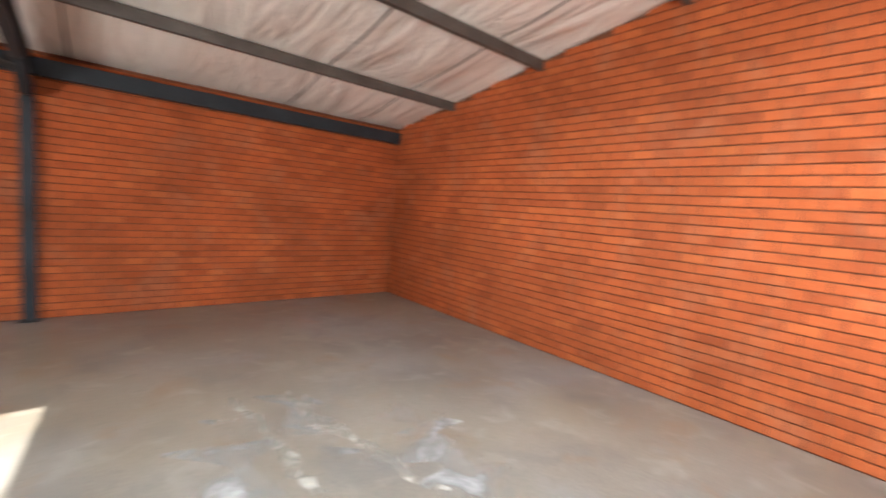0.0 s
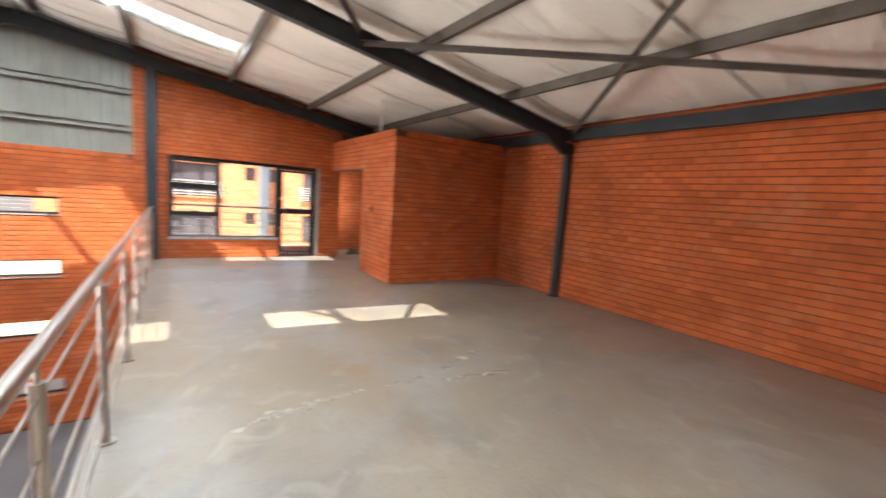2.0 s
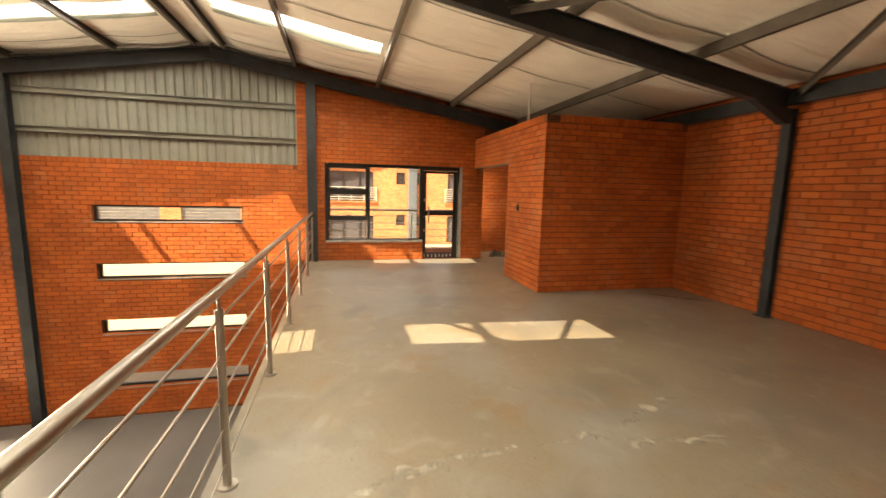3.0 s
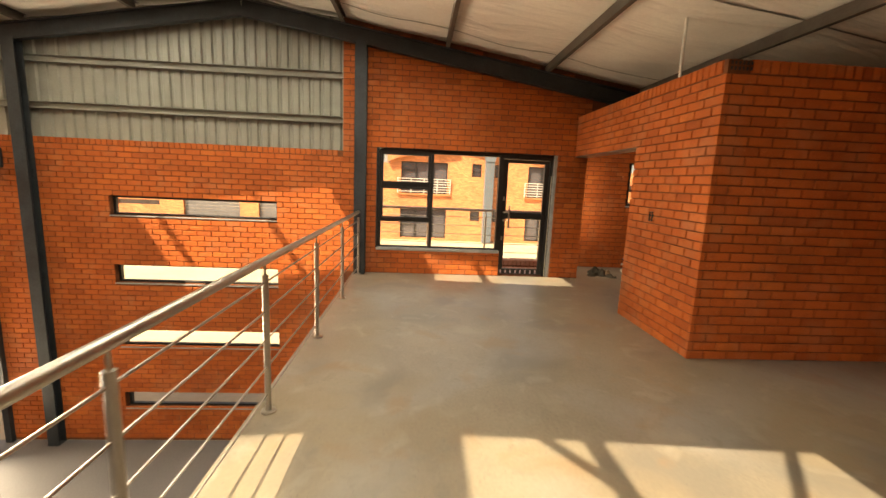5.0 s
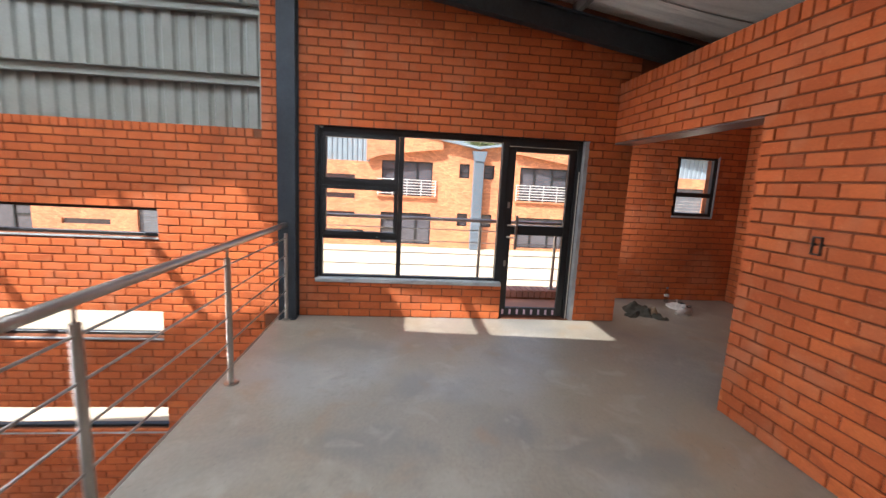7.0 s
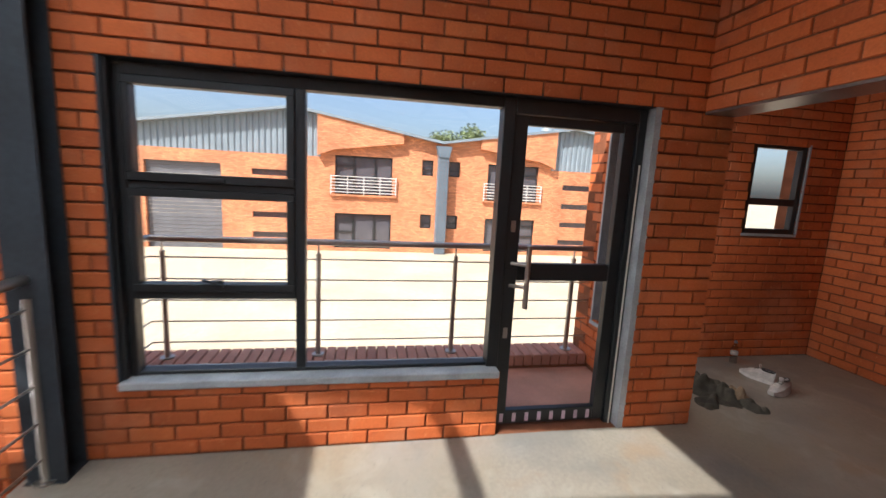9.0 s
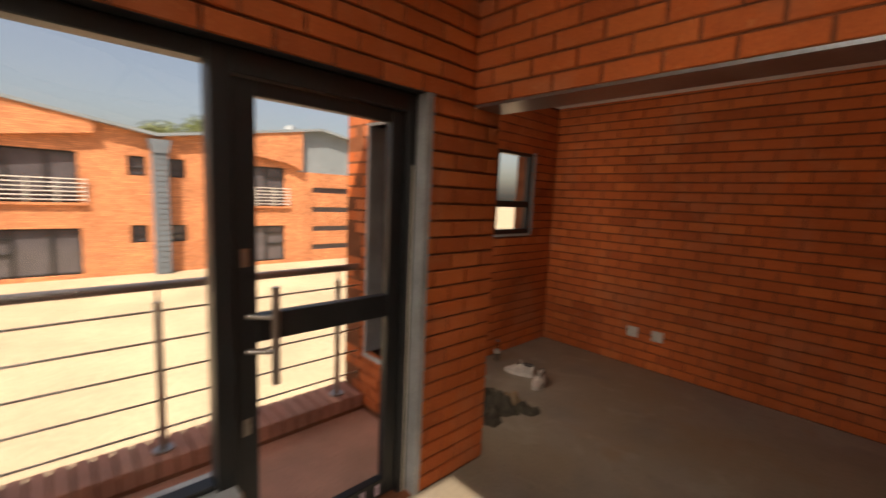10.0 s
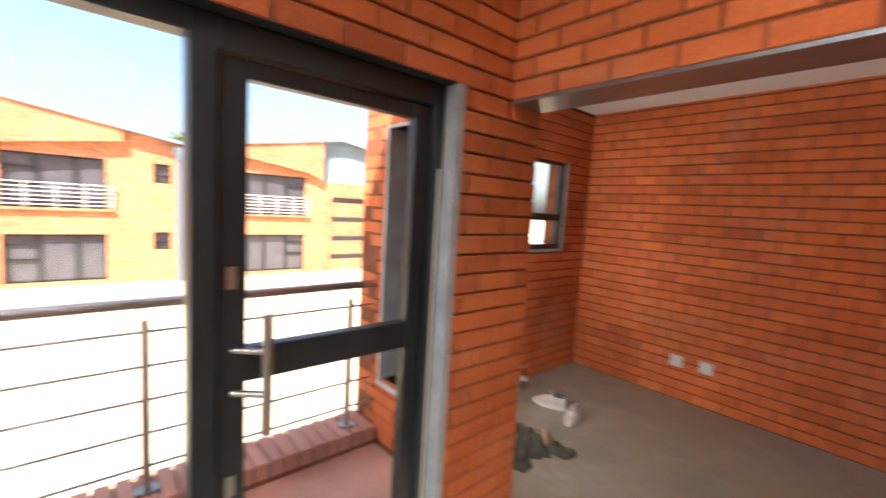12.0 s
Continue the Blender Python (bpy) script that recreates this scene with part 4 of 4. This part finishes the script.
def heap(rx, ry, h, seed):
    """A crumpled piece of cloth: folded, uneven rim, resting on the floor."""
    bm = bmesh.new()
    n, rows = 64, 24
    rings = []
    for i in range(rows + 1):
        f = 1 - i / (rows + 0.6)
        r = []
        for j in range(n):
            a = 2 * math.pi * j / n
            k = 1 + 0.45 * noise.noise((math.cos(a) * 1.3 + seed, math.sin(a) * 1.3, seed)) + 0.12 * noise.noise((math.cos(a) * 4, math.sin(a) * 4, seed))
            x, y = rx * k * f * math.cos(a), ry * k * f * math.sin(a)
            z = h * (1 - f ** 2.2) * (0.65 + 0.6 * noise.noise((x * 9, y * 9, seed))) + (0.05 * abs(noise.noise((x * 13 + y * 5, y * 13, seed + 4))) - 0.012) * min(1, (1 - f) * 4)
            r.append((x, y, max(0.0, z + 0.004 * (i > 0))))
        rings.append(r)
    return loft(bm, rings)


t = thing("clothes_heap", "crumpled olive-brown work clothes dropped on the floor", "clothes")
part("jacket", heap(0.25, 0.17, 0.13, 2.0), CLOTH, t, "", True)
sleeve = part("sleeve", heap(0.13, 0.07, 0.06, 7.0), CLOTH, t, "", True)
sleeve.matrix_basis = pose(0.27, 0.12, 0, 0, 0, 20)
leg = part("trouser_leg", heap(0.16, 0.08, 0.06, 11.0), CLOTH, t, "", True)
leg.matrix_basis = pose(0.17, -0.16, 0, 0, 0, -50)
tan = part("lining", heap(0.09, 0.06, 0.10, 5.0), PAPERTAN, t, "tan cloth lining turned outwards", True)
tan.matrix_basis = pose(0.15, 0.10, 0.02, 0, 0, 30)
t.location = (-11.14, 4.72, 0)

# ---- yard, opposite buildings, distance ----
bm = bmesh.new()
v = [bm.verts.new(p) for p in ((-10.9, -400, -3.3), (-10.9, 400, -3.3), (-32, 400, -2.45), (-32, -400, -2.45), (-900, -400, -2.45), (-900, 400, -2.45), (400, -400, -3.4), (400, 400, -3.4))]
for f in ((0, 1, 2, 3), (3, 2, 5, 4), (6, 7, 1, 0)):
    bm.faces.new([v[i] for i in f])
bmesh.ops.recalc_face_normals(bm, faces=list(bm.faces))
structure("ground", bm, YARD, "pale sandy paved yard between the buildings", "ground")


def far_brick_material():
    m = material("far clay brick", (0.52, 0.195, 0.085), 0.8, 0, 0.12, 0.8, 10, 0.0)
    n, l = m.node_tree.nodes, m.node_tree.links
    bsdf = n["Principled BSDF"]
    src = bsdf.inputs["Base Color"].links[0].from_socket
    sep, com = n.new("ShaderNodeSeparateXYZ"), n.new("ShaderNodeCombineXYZ")
    l.new(n["Geometry"].outputs["Position"], sep.inputs[0])
    l.new(sep.outputs["Y"], com.inputs["X"])
    l.new(sep.outputs["Z"], com.inputs["Y"])
    bt = n.new("ShaderNodeTexBrick")
    bt.inputs["Scale"].default_value = 1.0
    bt.inputs["Brick Width"].default_value, bt.inputs["Row Height"].default_value, bt.inputs["Mortar Size"].default_value = 0.232, 0.085, 0.008
    bt.inputs["Color1"].default_value, bt.inputs["Color2"].default_value = (0.8, 0.8, 0.8, 1), (1.25, 1.3, 1.3, 1)
    bt.inputs["Mortar"].default_value = (0.6, 0.7, 0.9, 1)
    l.new(com.outputs[0], bt.inputs["Vector"])
    x = n.new("ShaderNodeMix")
    x.data_type, x.blend_type = "RGBA", "MULTIPLY"
    x.inputs["Factor"].default_value = 1.0
    l.new(src, x.inputs["A"])
    l.new(bt.outputs["Color"], x.inputs["B"])
    l.new(x.outputs["Result"], bsdf.inputs["Base Color"])
    return m


FARBRICK = far_brick_material()
FARSHEET = material("blue-grey roof sheet", (0.20, 0.24, 0.27), 0.5, 0.1, 0.06, 1.5, 20, 0.0)
DARKPANE = material("dark window glass", (0.085, 0.08, 0.09), 0.08, 0, 0.1, 3, 20, 0.0)
PALE = material("pale galvanised rail", (0.6, 0.58, 0.55), 0.5, 0.2, 0.05, 5, 40, 0.0)
FAR, UP = -32.0, 0.72


def far_unit(valley, sign, label):
    """One warehouse unit opposite; sign -1 runs towards -y from its valley, +1 is its mirror image."""
    t = thing("warehouse_unit", label, "building", "opposite warehouse units")

    def Y(u):              # u: distance from the valley
        return valley + sign * u

    def span(u0, u1):
        return sorted((Y(u0), Y(u1)))

    def rz(u):
        return 3.02 + UP + 0.165 * (min(u, 15.8 - u))
    holes = []
    wins = [(2.75, 5.85, 0.0, 2.09), (2.75, 5.85, -3.0, -1.05), (0.45, 1.1, 1.25, 2.1), (0.45, 1.1, -1.75, -0.95)]
    slots = [(7.45, 10.1, z - 0.31, z) for z in (1.13, 0.0, -1.12, -2.2)]
    gate = (11.6, 15.2, -3.2, 1.3)
    for u0, u1, z0, z1 in (*wins, *slots, gate):
        a, b = span(u0, u1)
        holes.append((a, b, z0 + UP, z1 + UP))
    a, b = span(0, 15.8)
    bm = bmesh.new()
    for c in wall_cells(a, b, -3.3, 1.95 + UP, holes):
        box(bm, FAR - 0.25, FAR, *c)
    a, b = span(0, 6.6)
    for c in wall_cells(a, b, 1.95 + UP, 2.6 + UP, holes):
        box(bm, FAR - 0.25, FAR, *c)
    prism(bm, [(Y(0), 2.6 + UP), (Y(6.6), 2.6 + UP), (Y(6.6), rz(6.6)), (Y(0), rz(0))], "x", FAR - 0.25, FAR)
    part("wall", bm, FARBRICK, t, "sunlit orange-red brick front")
    # added thin raking layer, standing in for the wall in shade above the balcony
    bm = bmesh.new()
    prism(bm, [(Y(5.9), 2.35 + UP), (Y(6.75), 2.0 + UP), (Y(6.75), rz(6.75)), (Y(2.2), rz(2.2)), (Y(2.2), rz(2.2) - 0.5)], "x", FAR + 0.01, FAR + 0.28)
    part("raking_layer", bm, FARBRICK, t, "added raking brick layer for the shaded wall above the balcony")
    bm = bmesh.new()
    ribbed(bm, 6.75, 15.8, 0.3, 0.05, 0.0, 1.0, lambda u, v, h: (FAR - 0.02 - h, Y(u), 1.95 + UP + v * (rz(u) - 1.95 - UP)))
    part("cladding", bm, FARSHEET, t, "blue-grey ribbed sheet cladding")
    bm = bmesh.new()
    prism(bm, [(Y(-0.0), rz(0)), (Y(7.9), rz(7.9)), (Y(15.8), rz(15.8)), (Y(15.8), rz(15.8) + 0.14), (Y(7.9), rz(7.9) + 0.14), (Y(0), rz(0) + 0.14)], "x", FAR - 14, FAR + 0.35)
    part("roof", bm, FARSHEET, t, "grey sheet roof")
    part("ridge_vent", lathe([(0.3, rz(7.9)), (0.3, rz(7.9) + 0.3), (0.45, rz(7.9) + 0.4), (0.4, rz(7.9) + 0.6), (0.1, rz(7.9) + 0.75)], 14, FAR - 4, Y(7.9)), FARSHEET, t, "round roof ventilator", True)
    for u0, u1, z0, z1 in wins:
        a, b = span(u0, u1)
        z0, z1 = z0 + UP, z1 + UP
        w = part("window", boxes((FAR - 0.2, FAR - 0.19, a, b, z0, z1)), DARKPANE, t, "dark reflecting window")
        bars = [(a, a + 0.08, z0, z1), (b - 0.08, b, z0, z1), (a, b, z1 - 0.08, z1), (a, b, z0, z0 + 0.08)]
        if u1 - u0 > 2:
            m1, m2 = Y(u0 + 0.95), Y(u1 - 1.0)
            bars += [(m1 - 0.05, m1 + 0.05, z0, z1), (m2 - 0.05, m2 + 0.05, z0, z1), (*sorted((m2, Y(u1))), z0 + 0.9, z0 + 0.97), (*sorted((m2, Y(u1))), z0 + 1.5, z0 + 1.57)]
        else:
            bars += [(a, b, z0 + 0.3, z0 + 0.36)]
        for q in bars:
            part("frame", boxes((FAR - 0.17, FAR - 0.12, *q)), ALU, w)
    for u0, u1, z0, z1 in slots:
        part("slot", boxes((FAR - 0.16, FAR - 0.15, *span(u0, u1), z0 + UP, z1 + UP)), DARKPANE, t, "dark slot window")
    a, b = span(gate[0], gate[1])
    bm = bmesh.new()
    for i in range(22):
        z = gate[2] + UP + i * (4.5 / 22)
        box(bm, FAR - 0.2, FAR - 0.17 - 0.01 * (i % 2), a, b, z, z + 4.5 / 22 - 0.012)
    part("shutter", bm, SHUTTER, t, "grey roller shutter")
    # balcony
    a, b = span(2.5, 6.1)
    bal = part("balcony", boxes((FAR + 0.004, FAR + 0.12, a, b, UP - 0.10, UP)), FARBRICK, t, "brick balcony edge")
    for k in range(6):
        z = UP + 0.12 + k * 0.17
        bm = bar(bmesh.new(), (FAR + 0.09, a, z), (FAR + 0.09, b, z), 0.022, 6)
        part("rail", bm, PALE, bal)
    for k in range(5):
        y = a + 0.05 + k * (b - a - 0.1) / 4
        part("post", bar(bmesh.new(), (FAR + 0.09, y, UP), (FAR + 0.09, y, UP + 1.0), 0.025, 6), PALE, bal)
    return t


far_unit(6.0, -1, "orange brick warehouse unit with grey cladding across the yard")
far_unit(6.0, 1, "orange brick warehouse unit with grey cladding across the yard")
far_unit(-25.6, 1, "orange brick warehouse unit with grey cladding across the yard")
DUCT = material("slate-blue sheet metal", (0.12, 0.15, 0.18), 0.5, 0.1, 0.06, 1.5, 20, 0.0)
t = thing("rainwater_box", "grey sheet-clad rainwater duct between the units", "downpipe")
bm = boxes((FAR + 0.02, FAR + 0.45, 5.75, 6.35, -2.5, 3.0))
part("duct", rounded(bm, 0.02), DUCT, t)
for i in range(22):
    part("rib", boxes((FAR + 0.45, FAR + 0.465, 5.77, 6.33, -2.4 + i * 0.245, -2.38 + i * 0.245)), SHUTTER, t)
bm = prism(bmesh.new(), [(5.62, 3.6), (6.48, 3.6), (6.35, 3.0), (5.75, 3.0)], "x", FAR + 0.02, FAR + 0.5)
part("hopper", bm, DUCT, t)

BARK = material("bark", (0.12, 0.09, 0.06), 0.9, 0, 0.2, 3, 30, 0.3)
LEAF = material("leaves", (0.11, 0.14, 0.05), 0.7, 0, 0.3, 0.8, 12, 0.0, piece=0.2)


def tree(x, y, ground, height, seed):
    rng = random.Random(seed)
    t = thing("tree", "green leafy tree behind the warehouse roofs", "tree", "distant trees")
    bm = bmesh.new()
    rings = [[(x + r * math.cos(a), y + r * math.sin(a), ground + z) for a in [2 * math.pi * j / 9 for j in range(9)]] for r, z in ((0.32, 0), (0.25, height * 0.25), (0.18, height * 0.5), (0.06, height * 0.85))]
    loft(bm, rings)
    tips = []
    for k in range(9):
        a, z = rng.uniform(0, 6.28), height * rng.uniform(0.4, 0.7)
        q = (x + math.cos(a) * rng.uniform(1.2, 2.6), y + math.sin(a) * rng.uniform(1.2, 2.6), ground + z + rng.uniform(0.8, 2.2))
        bar(bm, (x, y, ground + z), q, 0.06, 6)
        tips.append(q)
    part("trunk", bm, BARK, t)
    vs, fs = [], []
    tips.append((x, y, ground + height * 0.88))
    for c in tips:
        for k in range(420):
            d = Vector((rng.gauss(0, 1), rng.gauss(0, 1), rng.gauss(0, 0.7)))
            p = Vector(c) + d.normalized() * (rng.random() ** 0.5) * 1.4
            s = rng.uniform(0.10, 0.22)
            u = Vector((rng.gauss(0, 1), rng.gauss(0, 1), rng.gauss(0, 1))).normalized()
            w = u.orthogonal().normalized()
            o = len(vs)
            vs += [tuple(p - u * s), tuple(p + w * s * 0.5), tuple(p + u * s), tuple(p - w * s * 0.5)]
            fs.append((o, o + 1, o + 2, o + 3))
    me = bpy.data.meshes.new("crown")
    me.from_pydata(vs, [], fs)
    me.materials.append(LEAF)
    new("crown", me).parent = t


tree(-62, 14.6, -2.5, 12.0, 3)
tree(-66, 11.0, -2.5, 11.2, 8)
# ---- bricks ----
def brick_mesh(length):
    """One brick: face towards +y of its own frame, front edges eased."""
    h, e, d = COURSE - JOINT, 0.004, 0.03
    v = [(0, -d, 0), (length, -d, 0), (length, -d, h), (0, -d, h), (0, -e, 0), (length, -e, 0), (length, -e, h), (0, -e, h),
         (e, 0, e), (length - e, 0, e), (length - e, 0, h - e), (e, 0, h - e)]
    f = [(8, 11, 10, 9), (4, 8, 9, 5), (5, 9, 10, 6), (6, 10, 11, 7), (7, 11, 8, 4), (0, 4, 5, 1), (1, 5, 6, 2), (2, 6, 7, 3), (3, 7, 4, 0)]
    return v, f


def brick_pose(axis, plane, facing, u, z, length, rng):
    """Frame of a brick whose low corner is at (u, z) on its wall."""
    out = rng.uniform(-0.002, 0.0015)
    if axis == "x":
        turn = 0 if facing > 0 else math.pi
        p = (u if facing > 0 else u + length, plane + out * facing, z)
    else:
        turn = -math.pi / 2 if facing > 0 else math.pi / 2
        p = (plane + out * facing, u + length if facing > 0 else u, z)
    return Matrix.Translation(p) @ Matrix.Rotation(turn, 4, "Z")


FULL = LENGTH - JOINT
STOCK = {}


def stock(length):
    """One shared mesh for each length of brick."""
    key = round(length, 3)
    if key not in STOCK:
        me = bpy.data.meshes.new("brick")
        bv, bf = brick_mesh(length)
        me.from_pydata(bv, [], bf)
        me.materials.append(BRICK)
        STOCK[key] = me
    return STOCK[key]


for wall, axis, plane, facing, u0, u1, z0, z1, holes, top, near, base, shift in BRICKWORK:
    rng = random.Random(int(1000 * (abs(plane) + u0 + 20)))
    laid = []
    row = 0
    z = base
    while z + COURSE <= z1 + 0.02:
        mid = z + COURSE / 2
        spans = [(u0, u1)]
        for h in holes:
            if h[2] < mid < h[3]:
                spans = [s for a, b in spans for s in ((a, min(b, h[0])), (max(a, h[1]), b)) if s[1] - s[0] > 0.02]
        first = u0 - LENGTH * (((row + shift) % 2) * 0.5) - LENGTH
        for a, b in spans:
            k = max(0, int((a - first) / LENGTH))
            while first + k * LENGTH < b:
                s, e = max(a, first + k * LENGTH), min(b, first + (k + 1) * LENGTH - JOINT)
                k += 1
                if e - s < 0.025 or (top and z + COURSE > top((s + e) / 2) + 0.04):
                    continue
                m = brick_pose(axis, plane, facing, s, z + JOINT / 2, e - s, rng)
                inside = near and near[0] <= s and e <= near[1] and near[2] <= z <= near[3]
                laid.append((m, e - s, inside))
        z += COURSE
        row += 1
    verts, faces, singles = [], [], 0
    for m, length, inside in laid:
        if len(laid) <= 560 or (inside and singles < 300):
            ob = new("brick", stock(length))
            ob.parent = wall
            ob.matrix_basis = m
            singles += 1
        else:
            bv, bf = brick_mesh(length)
            o = len(verts)
            verts += [tuple(m @ Vector(p)) for p in bv]
            faces += [tuple(i + o for i in f) for f in bf]
    if verts:
        me = bpy.data.meshes.new("brickwork")
        me.from_pydata(verts, [], faces)
        me.materials.append(BRICK)
        ob = new("brickwork", me)
        ob.parent = wall
        tagged(ob, "", "", "", "stuff")
